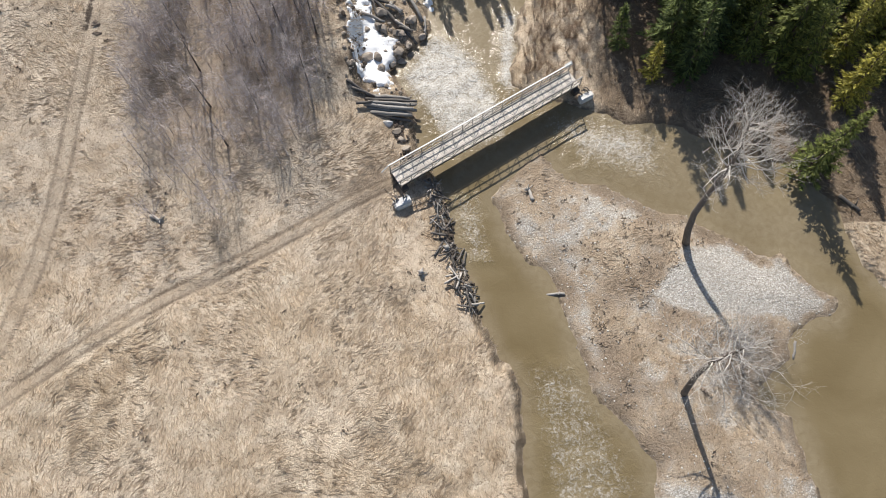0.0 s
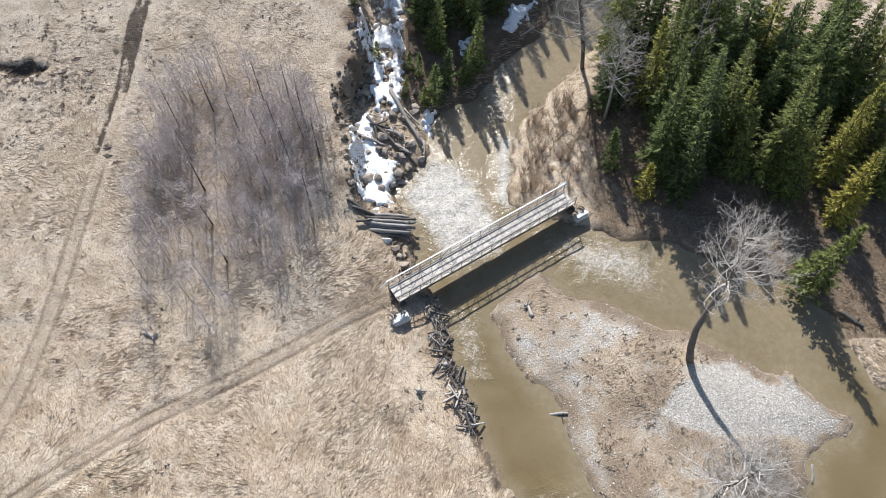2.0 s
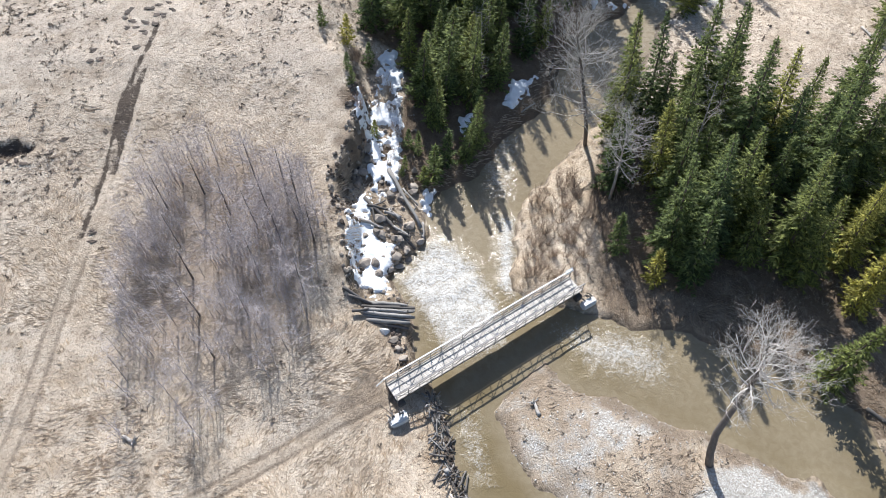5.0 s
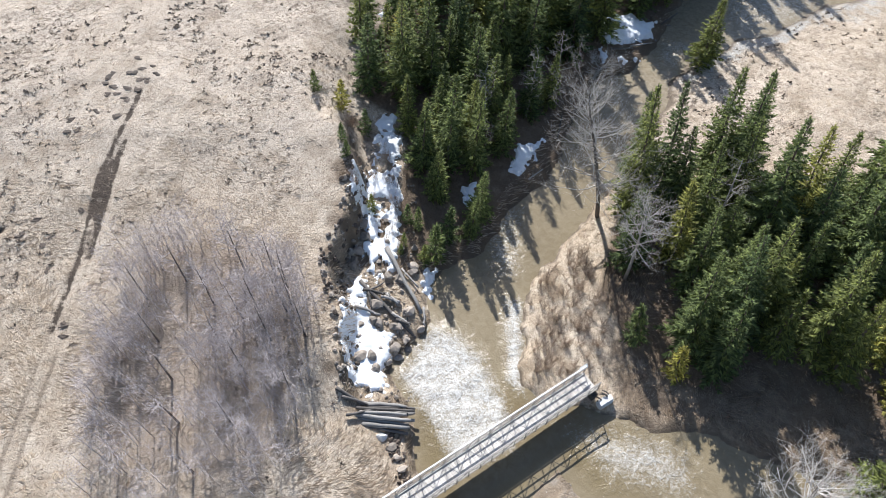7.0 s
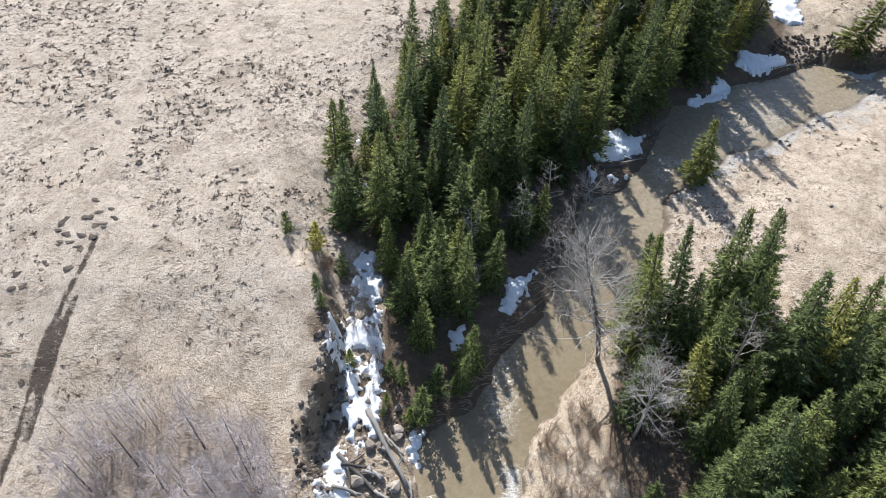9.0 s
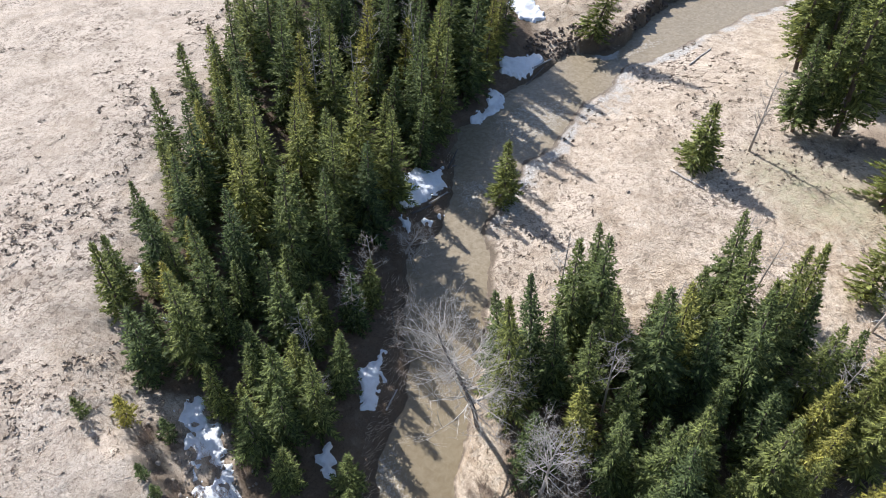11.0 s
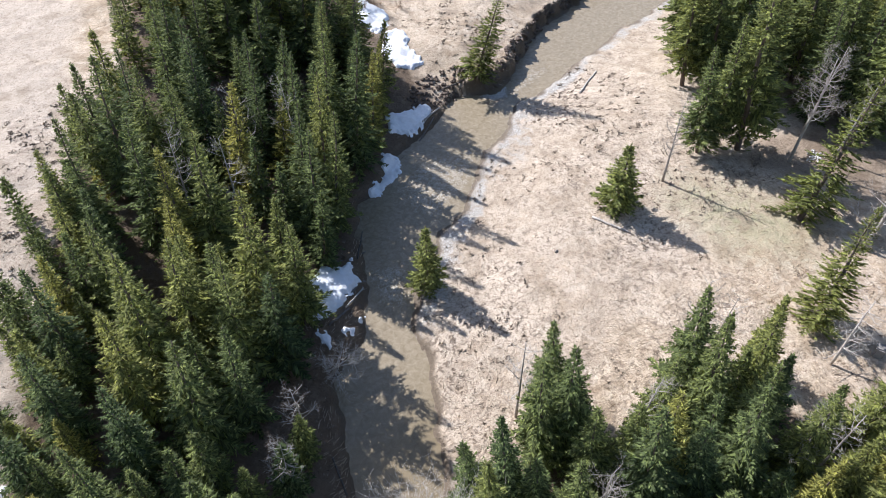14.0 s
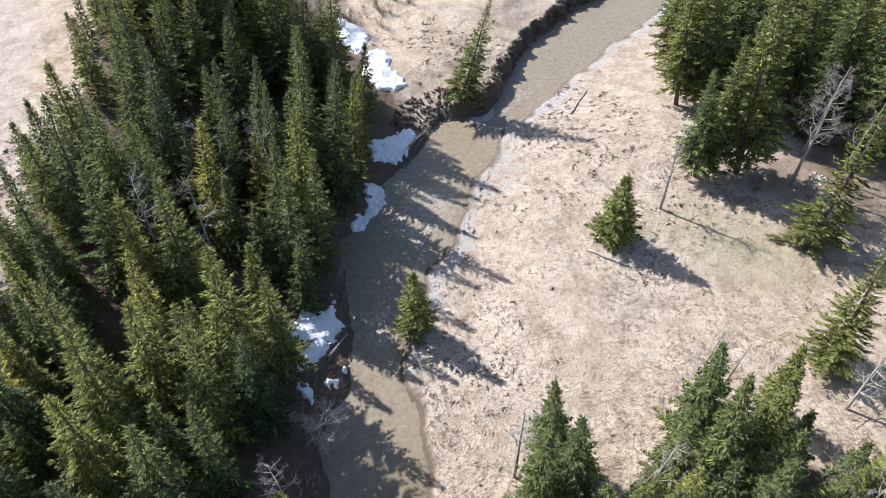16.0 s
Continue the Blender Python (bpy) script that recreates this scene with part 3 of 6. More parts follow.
def build_ground():
    xs, ys = spread(-62.0, 106.0, 0.35, 2200), spread(-8.0, 134.0, 0.35, 2200)
    gx, gy = np.meshgrid(xs, ys)
    x, y = gx.ravel(), gy.ravel()
    z = full_height(x, y)
    d, dl, dr, on_island = river_distance(x, y)
    nx, ny = len(xs), len(ys)
    GROUND_GRID.update(xs=xs, ys=ys, z=z.reshape(ny, nx))
    idx = np.arange(nx * ny).reshape(ny, nx)
    quads = np.stack([idx[:-1, :-1], idx[:-1, 1:], idx[1:, 1:], idx[1:, :-1]], -1).reshape(-1, 4)
    me = bpy.data.meshes.new("ground")
    me.vertices.add(nx * ny)
    me.vertices.foreach_set("co", np.stack([x, y, z], -1).ravel())
    me.loops.add(quads.size)
    me.loops.foreach_set("vertex_index", quads.ravel().astype(np.int32))
    me.polygons.add(len(quads))
    me.polygons.foreach_set("loop_start", np.arange(0, quads.size, 4, dtype=np.int32))
    me.polygons.foreach_set("use_smooth", np.ones(len(quads), bool))
    me.update(calc_edges=True)
    gravel = np.maximum.reduce([k * area_mask(x, y, g, soft) for g, k, soft in ((GRAVEL_A, 0.60, 2.2), (GRAVEL_B, 1.0, 1.4), (GRAVEL_C, 0.8, 1.5))])
    gravel = np.maximum(gravel, np.where(on_island, 0.38, 0.0)) + np.where(on_island, 0.14 * value_noise(x, y, 2.6, 77) + 0.1 * value_noise(x, y, 0.9, 78), 0.0)
    bar = area_mask(x, y, [(44, 82), (52, 84.5), (58, 87.5), (60, 85), (54, 80), (46, 78)], 2.0)
    gravel = np.maximum(gravel, 0.40 * bar)
    gravel = np.maximum(gravel, np.where((dr < dl) & ~on_island & (y > 68), (0.55 + 0.2 * value_noise(x, y, 2.2, 83)) * smooth((4.2 - d) / 3.0), 0.0))
    dirt = np.zeros(x.shape)
    dirt = np.where(on_island, (0.74 + 0.35 * value_noise(x, y, 2.4, 71)) * (1 - smooth(gravel * 1.3 - 0.15)), 0.0)
    far_bank = (dl < dr) & (x > 44)
    yard = area_mask(x, y, [(62, 52), (66, 58), (74, 60), (82, 58), (80, 50), (68, 48)], 2.5)
    dirt = np.maximum(dirt, 0.45 * yard)
    dirt = np.maximum(dirt, 0.9 * area_mask(x, y, [(-6.5, 20.5), (-3.5, 23.5), (-5.5, 25.5), (-8.5, 22.5)], 1.2))
    litter = np.maximum.reduce([area_mask(x, y, w, 1.6) for w in (WOOD_WEST, WOOD_EAST)])
    litter = np.maximum(litter, 0.55 * area_mask(x, y, [(86.0, 78.0), (85.0, 70.0), (79.0, 62.0), (74.0, 57.0), (72.0, 48.0), (80.0, 40.0), (130.0, 40.0), (140.0, 88.0), (100.0, 88.0)], 4.0))
    fade = smooth((y - 29) / 3) * smooth((70 - y) / 12)
    litter = np.maximum(litter, (0.42 + 0.3 * value_noise(x, y, 1.4, 76)) * fade * smooth((4.4 - np.abs(x - gully_x(y) + 0.4) + 1.2 * value_noise(x, y, 2.3, 73)) / 2.0))
    litter = np.maximum(litter, np.where((dl > dr) & ~on_island & (y > 31) & (y < 46), 0.08 * smooth(1 - (d - 6) / 8.0), 0))
    litter = np.maximum(litter, np.where((dl > dr) & ~on_island & (x > 11) & (y > 20) & (y < 42), 0.62 * smooth((x - 11.5) / 3) * smooth((42 - y) / 6) * smooth((46 - x) / 6), 0))
    # litter colour carried down to the left waterline to imitate the shaded bank
    litter = np.maximum(litter, np.where((dl < dr) & ~on_island & (y > 44) & (x < 48), 0.95 * smooth((9.0 - d) / 4.0), 0))
    litter = np.maximum(litter, np.where(far_bank, 0.25 + 0.25 * value_noise(x, y, 4.0, 74) + 0.4 * smooth((54 - x) / 4), 0))
    litter = np.maximum(litter, np.where((dr < dl) & ~on_island & (y > 45), 0.42 * smooth((2.6 - d) / 2.4), 0))
    mud_and_shade = np.where(d > 0, np.where(on_island, 0.56, 0.9) * np.exp(-(d / np.where(on_island, 1.6 + 0.9 * value_noise(x, y, 2.0, 79), np.where((dr < dl) & (y > 55), 1.1 + 0.6 * value_noise(x, y, 2.4, 80), 0.35))) ** 2), 0.35)
    slope_x, slope_y = np.gradient(base_height(gx, gy), xs, axis=1), np.gradient(base_height(gx, gy), ys, axis=0)
    steep = smooth((np.hypot(slope_x, slope_y).ravel() - 0.55) / 0.4)
    # steep ground gets the dark earth colour, which paints in the scarp's shade
    mud_and_shade = np.maximum(mud_and_shade, (0.7 + 0.3 * value_noise(x, y, 1.1, 75)) * steep * (d > 0) * (1 - 0.7 * smooth((y - 52) / 8) * (x < 10)))
    pale = (0.4 * smooth((y - 10) / 14.0) + 0.4 * smooth((y - 44) / 16.0)) * smooth((-6.0 - x + np.maximum(y - 66, 0) * 0.45) / 4.0)
    pale = np.maximum(pale, 0.42 * smooth((y - 10) / 10.0) * smooth((30 - y) / 4.0) * (dl < dr) * smooth((-0.5 - x) / 2.0))
    pale = np.maximum(pale, 0.42 * (dr < dl) * smooth((y - 54) / 6) * ~on_island)
    rank = np.maximum(0.9 * smooth((y - 50) / 20) * (x < 0), 0.25)
    rank = np.maximum(rank, 0.9 * area_mask(x, y, [(-60, 36), (-34, 36), (-32, 47), (-60, 50)], 3.0))
    rank = np.maximum(rank, 0.85 * (dr < dl) * ~on_island * (y > 50))
    track_a, track_b = (np.minimum(line_distance(x, y, t), 3.0) / 3.0 for t in (TRACK_BRIDGE, TRACK_FIELD))
    worn_a = 0.85 + 0.25 * value_noise(x, y, 3.0, 72)
    worn_b = np.interp(y, [8, 20, 34, 37, 56, 59, 75], [0.6, 0.72, 0.75, 0.4, 0.3, 0.3, 0.2])
    rut = np.minimum(np.minimum(line_distance(x, y, RUT_MAIN), line_distance(x, y, RUT_SIDE)), np.maximum(np.hypot((x + 29.1) / 0.8, (y - 49.6) / 3.2) - 0.8, 0.12))
    # the ditch joins the mask so that its shade is coloured in
    rut = np.minimum(rut, np.maximum(line_distance(x, y, DITCH) - 0.45 + 0.55 * value_noise(x, y, 1.2, 46), 0.0)) / 3.0
    # dark band along the far bank: undercut shadow put into the earth colour
    mud_and_shade = np.maximum(mud_and_shade, np.where(far_bank, 0.95 * smooth((x - 54) / 3) * smooth((1.7 - d) / 1.0), 0))
    green = area_mask(x, y, [(57, 65), (61, 66), (66, 60), (66, 53), (61, 50), (56, 56)], 4.0)
    dirt = np.maximum(dirt, 0.75 * area_mask(x, y, [(69, 63), (76, 64), (82, 60), (80, 54), (72, 56)], 2.0))
    grove = 0.7 * area_mask(x, y, GROVE, 2.5) * smooth((y - 17) / 12.0)
    for name, values in (("grove", grove), ("gravel", gravel), ("dirt", dirt), ("litter", litter), ("mud_and_shade", mud_and_shade), ("pale", pale), ("rank", rank), ("green", green), ("track_a", track_a),
                         ("track_b", track_b), ("track_a_worn", worn_a), ("track_b_worn", worn_b), ("rut", rut)):
        me.attributes.new(name, 'FLOAT', 'POINT').data.foreach_set("value", np.clip(values, 0, 1).astype(np.float32))
    me.materials.append(GROUND)
    return tagged(new("ground", me), "dry straw-coloured meadow with wheel tracks, gravel and bare banks", "ground", kind="structure")


def build_water():
    step = 0.3
    xs, ys = np.arange(-8, 152, step), np.arange(-14, 120, step)
    gx, gy = np.meshgrid(xs, ys)
    x, y = gx.ravel(), gy.ravel()
    d, dl, dr, on_island = river_distance(x, y)
    flow = np.maximum.reduce([
        0.86 * area_mask(x, y, [(-3.8, 34.5), (-1.0, 39.5), (1.5, 38.5), (3.2, 36.5), (5.2, 32.0), (5.5, 28.5), (0.5, 26.5), (-0.8, 30.0)], 1.4),
        0.9 * area_mask(x, y, [(5.4, 42.0), (7.0, 41.5), (6.4, 32.5), (5.0, 34.0)], 1.0),
        # east channel: ripples, with the foam colour also painting glints on them
        0.8 * area_mask(x, y, [(9, 30.5), (16, 29.5), (18.5, 28.0), (18.0, 25.0), (12, 26)], 3.5),
        0.52 * area_mask(x, y, [(3.5, 52.0), (8.5, 52.5), (7.0, 44.0), (4.5, 43.5)], 1.0),
        0.50 * area_mask(x, y, [(6, 9), (10, 9), (14, 0), (8, -4)], 1.5),
        0.50 * area_mask(x, y, [(0.5, 23), (3, 23), (4, 17), (2, 17)], 0.8),
        0.55 * area_mask(x, y, [(25, 74), (27, 79), (31, 77), (27.5, 72)], 1.5),
        0.16 * smooth((x - 34) / 8) * (y > 70),
        0.52 * area_mask(x, y, [(36, 86), (42, 89), (50, 86), (44, 81), (36, 79)], 2.0),
        0.95 * area_mask(x, y, [(56.5, 93.6), (59, 94.0), (61.2, 93.0), (59.5, 91.2), (57.5, 91.6)], 0.8),
        0.5 * area_mask(x, y, [(58, 92), (68, 94.5), (70, 92), (60, 89.8)], 1.5)])
    rough = np.clip(0.06 + 1.1 * flow, 0, 1)
    lift = 0.10 * flow * (value_noise(x, y, 0.9, 21) + 0.6 * value_noise(x, y, 0.45, 22))
    z = water_level(y) + lift
    nx, ny = len(xs), len(ys)
    idx = np.arange(nx * ny).reshape(ny, nx)
    quads = np.stack([idx[:-1, :-1], idx[:-1, 1:], idx[1:, 1:], idx[1:, :-1]], -1).reshape(-1, 4)
    keep = (d[quads] < 0.9).any(1)
    quads = quads[keep]
    used = np.unique(quads)
    back_to = np.zeros(nx * ny, np.int64)
    back_to[used] = np.arange(len(used))
    me = bpy.data.meshes.new("water")
    me.from_pydata(np.stack([x, y, z], -1)[used].tolist(), [], back_to[quads].tolist())
    me.polygons.foreach_set("use_smooth", [True] * len(me.polygons))
    near_isle = line_distance(x, y, ISLAND, True) < np.minimum(dl, dr)
    shoal = np.maximum(smooth(1 + d / np.where(near_isle, 2.0, 1.6)) * 0.45, 0.45 * area_mask(x, y, [(10, 30), (20, 29), (30, 24), (31, 16), (26, 18), (14, 24)], 2.0))
    shoal = np.maximum(shoal, 0.5 * smooth((y - 31) / 5))
    shoal = np.maximum(shoal, smooth((y - 52) / 18))
    shoal = np.maximum(shoal, 0.45 * area_mask(x, y, [(1, 24), (10, 30), (11, 32), (0, 27)], 1.0))
    for name, values in (("foam", flow), ("rough", rough), ("shoal", shoal)):
        me.attributes.new(name, 'FLOAT', 'POINT').data.foreach_set("value", values[used].astype(np.float32))
    me.materials.append(WATER)
    return tagged(new("water", me), "silty brown river with pale foam over the rapids", "river", kind="structure")


build_ground()
build_water()


# ---- trees ----
def spruce_meshes(seed, h, reach, gap=0.36, clear=0.06):
    """Trunk and crown of a spruce of that height, its longest boughs of that reach."""
    rng = random.Random(seed)
    trunk, crown = Soup(), Soup()
    bend = [Vector((rng.uniform(-0.012, 0.012) * h * k, rng.uniform(-0.012, 0.012) * h * k, h * k)) for k in (0, 0.25, 0.5, 0.75, 1.0)]
    tube(trunk, bend, [0.016 * h * (1 - 0.93 * k) + 0.01 for k in (0, 0.25, 0.5, 0.75, 1.0)], 6)
    z = clear * h + 0.1
    low = z
    up = Vector((0, 0, 1))
    while z < h * 0.985:
        k = (h - z) / (h - low)
        around = rng.uniform(0, 6.28)
        count = rng.choice((5, 6, 6, 7)) if k > 0.15 else 5
        tier = rng.uniform(0.82, 1.12)
        for i in range(count):
            a = around + 6.283 * i / count + rng.uniform(-0.35, 0.35)
            length = reach * tier * min(1.0, 0.03 + 1.12 * k ** 1.12) * rng.uniform(0.6, 1.2) + 0.10
            if k > 0.9:
                length *= rng.uniform(0.5, 0.95)
            rise = 0.62 - 1.0 * k ** 0.5 + rng.uniform(-0.1, 0.1)
            out = Vector((math.cos(a), math.sin(a), 0))
            side = Vector((-out.y, out.x, 0))
            stations = max(3, int(length / 0.20))
            foot = z + rng.uniform(-0.1, 0.1)
            for j in range(stations):
                t = 0.2 + 0.8 * (j + rng.random()) / stations
                at = out * (length * t) + up * (foot + length * (rise * t - 0.2 * k * t * t + 0.5 * max(0.0, t - 0.65)))
                for sgn in (-1, 1, rng.choice((-1, 1)))[:rng.choice((2, 3))]:
                    wide = (0.36 * length * (1.04 - t) ** 0.8 + 0.09 + 0.10 * k) * rng.uniform(0.65, 1.25)
                    way = (out * rng.uniform(0.6, 1.0) + side * sgn * rng.uniform(0.45, 0.9) + up * (rng.uniform(-0.28, 0.1) + 0.6 * max(0.0, t - 0.6))).normalized()
                    flat = way.cross(up).normalized()
                    roll = rng.uniform(-0.9, 0.9)
                    cross = (flat * math.cos(roll) + flat.cross(way) * math.sin(roll)) * (0.04 + 0.095 * wide + rng.uniform(0, 0.025))
                    base = at + way * wide * 0.12
                    crown.add([base + cross, at + way * wide, base - cross], [(0, 1, 2)])
                if rng.random() < 0.3:
                    c2 = (out + side * rng.uniform(-1, 1)).normalized() * 0.06
                    crown.add([at + c2, at - c2, at + Vector((rng.uniform(-0.06, 0.06), rng.uniform(-0.06, 0.06), -rng.uniform(0.14, 0.32)))], [(0, 1, 2)])
            tip = out * length + up * (foot + length * (rise - 0.2 * k + 0.175))
            c = side * 0.05
            crown.add([tip - out * 0.2 + c, tip - out * 0.2 - c, tip + out * 0.2 + up * 0.1], [(0, 1, 2)])
        z += gap * rng.uniform(0.75, 1.25) * (0.5 + 0.5 * k)
    for i in range(12):
        a = rng.uniform(0, 6.28)
        zt = h + 0.25 - 0.09 * i
        o = Vector((math.cos(a) * (0.05 + 0.022 * i), math.sin(a) * (0.05 + 0.022 * i), 0.12))
        crown.add([Vector((0.02, 0, zt - 0.2)), Vector((-0.02, 0.02, zt - 0.2)), Vector((0, 0, zt)) + o], [(0, 1, 2)])
    return trunk.mesh("trunk", BARK, False), crown.mesh("crown", NEEDLES)


SPRUCE_KINDS = {}
for kind_name, specs in (("tall", ((1, 14.0, 2.95), (2, 14.0, 2.5), (3, 14.0, 3.25), (4, 14.0, 2.7), (9, 14.0, 2.85))), ("mid", ((5, 8.0, 1.75), (6, 8.0, 1.5), (10, 8.0, 1.9))),
                         ("small", ((7, 4.0, 1.05), (8, 4.0, 0.85)))):
    SPRUCE_KINDS[kind_name] = [(h, *spruce_meshes(seed, h, reach, 0.46 if h > 10 else 0.34)) for seed, h, reach in specs]

SPRUCE_KINDS["old"] = [(17.0, *spruce_meshes(seed, 17.0, reach, 0.46, 0.15)) for seed, reach in ((21, 3.5), (22, 3.1))]
rng_trees = random.Random(77)


def spruce(x, y, h, lean=(0.0, 0.0), group="spruces", label="", wide=1.0, old=False):
    kind_name = "old" if old else "tall" if h > 10.5 else "mid" if h > 5.2 else "small"
    h0, trunk, crown = rng_trees.choice(SPRUCE_KINDS[kind_name])
    s = h / h0
    text = label or {"tall": "tall dark green spruce with drooping boughs on dark litter", "mid": "middle-sized green spruce among taller ones",
                     "small": "young bright green spruce with boughs to the ground",
                     "old": "tall old spruce with a bare lower trunk by the clearing"}[kind_name]
    wide *= 0.95
    ob = new("spruce")
    tilt = pose(0, 0, 0, math.degrees(-math.atan(lean[1])), math.degrees(math.atan(lean[0])), 0)
    ob.matrix_basis = Matrix.Translation((x, y, ground_at(x, y) - 0.12)) @ tilt @ pose(0, 0, 0, 0, 0, rng_trees.uniform(0, 360)) @ \
        Matrix.Diagonal((s * wide * rng_trees.uniform(0.92, 1.1), s * wide * rng_trees.uniform(0.92, 1.1), s, 1))
    tagged(ob, text, "spruce tree", group)
    for name, me in (("trunk", trunk), ("crown", crown)):
        o = new(name, me)
        o.parent = ob
    return ob


EAST_A = [(16.5, 51.4, 15), (19.5, 52.8, 13.5), (24.2, 54.4, 14), (26.3, 53.5, 14), (25.4, 50.2, 12), (26.6, 46.5, 15), (29.1, 47.0, 14), (24.2, 39.5, 12.5),
          (22.1, 39.6, 12), (15.7, 45.2, 9.5), (21.9, 37.6, 13), (28.7, 36.5, 13), (29.5, 34.5, 11), (17.9, 34.4, 4.5), (15.2, 37.6, 5), (33.5, 31.6, 9)]
EAST_B = [(35.5, 47.6, 15), (36.3, 44.3, 13), (17.7, 53.8, 12), (27.5, 48.4, 12), (37.2, 50.3, 14.2), (39.8, 46.5, 13), (28.8, 57.0, 10.8), (32.6, 43.2, 15), (30.0, 44.6, 12), (30.2, 38.7, 10),
          (19.5, 45.3, 10), (26.4, 39.7, 8), (23.8, 41.4, 8), (20.5, 50.8, 11), (39.4, 37.3, 9), (44.4, 47.1, 10), (40.9, 44.2, 9), (39.1, 46.4, 9), (27.1, 51.8, 7), (42.5, 40.4, 8), (29.9, 49.2, 8)]
WEST_A = [(-7.5, 69.0, 8.5), (-3.6, 72.1, 9), (-0.4, 74.6, 11), (2.1, 80.0, 12), (-0.5, 66.9, 12), (7.1, 75.9, 15), (7.0, 69.0, 14), (10.5, 77.2, 14), (12.2, 72.8, 15),
          (16.4, 76.0, 17), (25.6, 82.6, 14), (24.4, 80.4, 9.5), (29.0, 84.0, 15), (-9.1, 59.8, 3.5), (-11.6, 60.6, 2.5), (-6.9, 58.0, 3), (-1.3, 54.4, 7), (1.2, 54.7, 7),
          (-0.1, 51.6, 5.5), (3.9, 54.9, 9), (3.8, 49.5, 6), (3.0, 47.7, 5), (5.4, 61.3, 7), (6.5, 57.3, 7), (-0.3, 45.5, 4), (0.8, 47.3, 4), (-6.2, 49.9, 2.2), (-2.9, 49.0, 2.6), (-3.2, 46.6, 2.0), (-1.9, 48.5, 3), (-1.4, 45.2, 2.4), (-3.5, 45.8, 1.4), (-8.1, 52.6, 2.0), (-8.6, 54.2, 2.2)]
WEST_B = [(3.9, 96.7, 5), (3.8, 91.6, 6), (-0.2, 83.3, 6), (-4.1, 77.4, 6), (-7.0, 71.3, 7), (9.1, 91.7, 13), (13.8, 95.5, 15), (13.5, 89.6, 14), (16.9, 97.3, 13),
          (17.0, 84.9, 15), (22.7, 97.3, 15), (23.0, 91.1, 14), (18.1, 93.1, 14), (27.0, 86.9, 14), (30.2, 87.7, 16), (34.1, 92.4, 16), (36.3, 90.6, 17),
          (13.1, 76.1, 13), (11.9, 80.0, 11), (12.4, 82.9, 12), (5.2, 85.8, 8), (7.7, 86.7, 9), (0.0, 85.9, 8), (7.1, 79.4, 12), (2.5, 69.4, 12), (-0.4, 77.8, 9),
          (10.4, 69.5, 13), (6.9, 59.1, 5), (-3.0, 63.0, 12)]
FAR_A = [(71.0, 64.3, 23), (69.0, 66.3, 17), (66.9, 67.1, 14), (77.5, 76.6, 19), (79.2, 74.0, 20), (82.0, 77.5, 20), (84.0, 71.0, 22), (88.0, 75.0, 22), (80.5, 68.0, 19), (87.5, 67.0, 20),
         (92.7, 69.5, 20), (91.0, 63.0, 19), (84.0, 81.5, 19), (97.0, 66.0, 20)]
standing = []
# the stands lean a little towards the open river
for stand, group, lx, ly in ((EAST_A + EAST_B, "spruces of the stand beside the bridge", -0.09, 0.06), (WEST_A + WEST_B, "spruces of the riverside wood", 0.07, -0.05),
                             (FAR_A, "spruces of the far wood", -0.09, 0.08)):
    for x, y, h in stand:
        if x < 12 and y < 63 and h > 3.9:
            h *= 1.2
        if stand is not FAR_A:
            x, y = x - lx * h, y - ly * h
        spruce(x, y, h, (lx + rng_trees.uniform(-0.03, 0.03), ly + rng_trees.uniform(-0.03, 0.03)), group, old=stand is FAR_A)
        standing.append((x, y))
spruce(51.9, 67.3, 8.7, wide=1.5, group="lone spruces", label="lone full-skirted green spruce in the dry meadow")
spruce(29.9, 72.5, 8.6, wide=1.15, group="lone spruces", label="slim green spruce on the meadow's edge by the river")
spruce(30.1, 24.9, 9.6, (0.02, 0.0), group="lone spruces", label="green spruce leaning out over the undercut river bank")
spruce(57.0, 94.9, 13.0, (0.30, -0.05), group="lone spruces", label="tall spruce tilted over the eroded river bank", wide=1.1)
spruce(65.5, 53.4, 17.5, (0.38, 0.03), group="leaning spruces", label="tall narrow spruce leaning far over beside the clearing", wide=1.3)
spruce(53.0, 45.6, 12.6, (0.37, 0.09), group="leaning spruces", label="narrow spruce leaning over at the stand's edge", wide=1.35)



def fill_wood(outline, count, apart, heights, group, seed, keep=None, lean=(0.06, -0.04)):
    """Trees between the placed ones, never closer to another than apart, and low along the field."""
    rng = random.Random(seed)
    xs, ys = [p[0] for p in outline], [p[1] for p in outline]
    west = outline is WOOD_WEST
    made = tries = 0
    while made < count and tries < count * 60:
        tries += 1
        x, y = rng.uniform(min(xs), max(xs)), rng.uniform(min(ys), max(ys))
        if not inside(np.array([x]), np.array([y]), outline)[0] or (keep and not keep(x, y)):
            continue
        if any((x - a) ** 2 + (y - b) ** 2 < apart ** 2 for a, b in standing):
            continue
        standing.append((x, y))
        made += 1
        h = min(rng.uniform(*heights), (7.0 if y > 92 else 4.5) + 1.2 * float(line_distance(np.array([x]), np.array([y]), FIELD_EDGE)[0])) if west else rng.uniform(*heights)
        spruce(x, y, h, (lean[0] + rng.uniform(-0.03, 0.03), lean[1] + rng.uniform(-0.03, 0.03)), group)


fill_wood([(-3.0, 56.5), (7.0, 57.5), (12.0, 65.0), (8.0, 68.0), (-4.0, 66.0)], 15, 1.9, (6.5, 10.5), "spruces of the riverside wood", 11)
fill_wood([(-8.5, 66.5), (-4.5, 75.0), (2.0, 87.0), (8.0, 98.0), (11.0, 96.0), (5.5, 86.0), (-0.5, 75.0), (-4.0, 66.5)], 24, 1.9, (4.0, 8.0), "spruces of the riverside wood", 13)
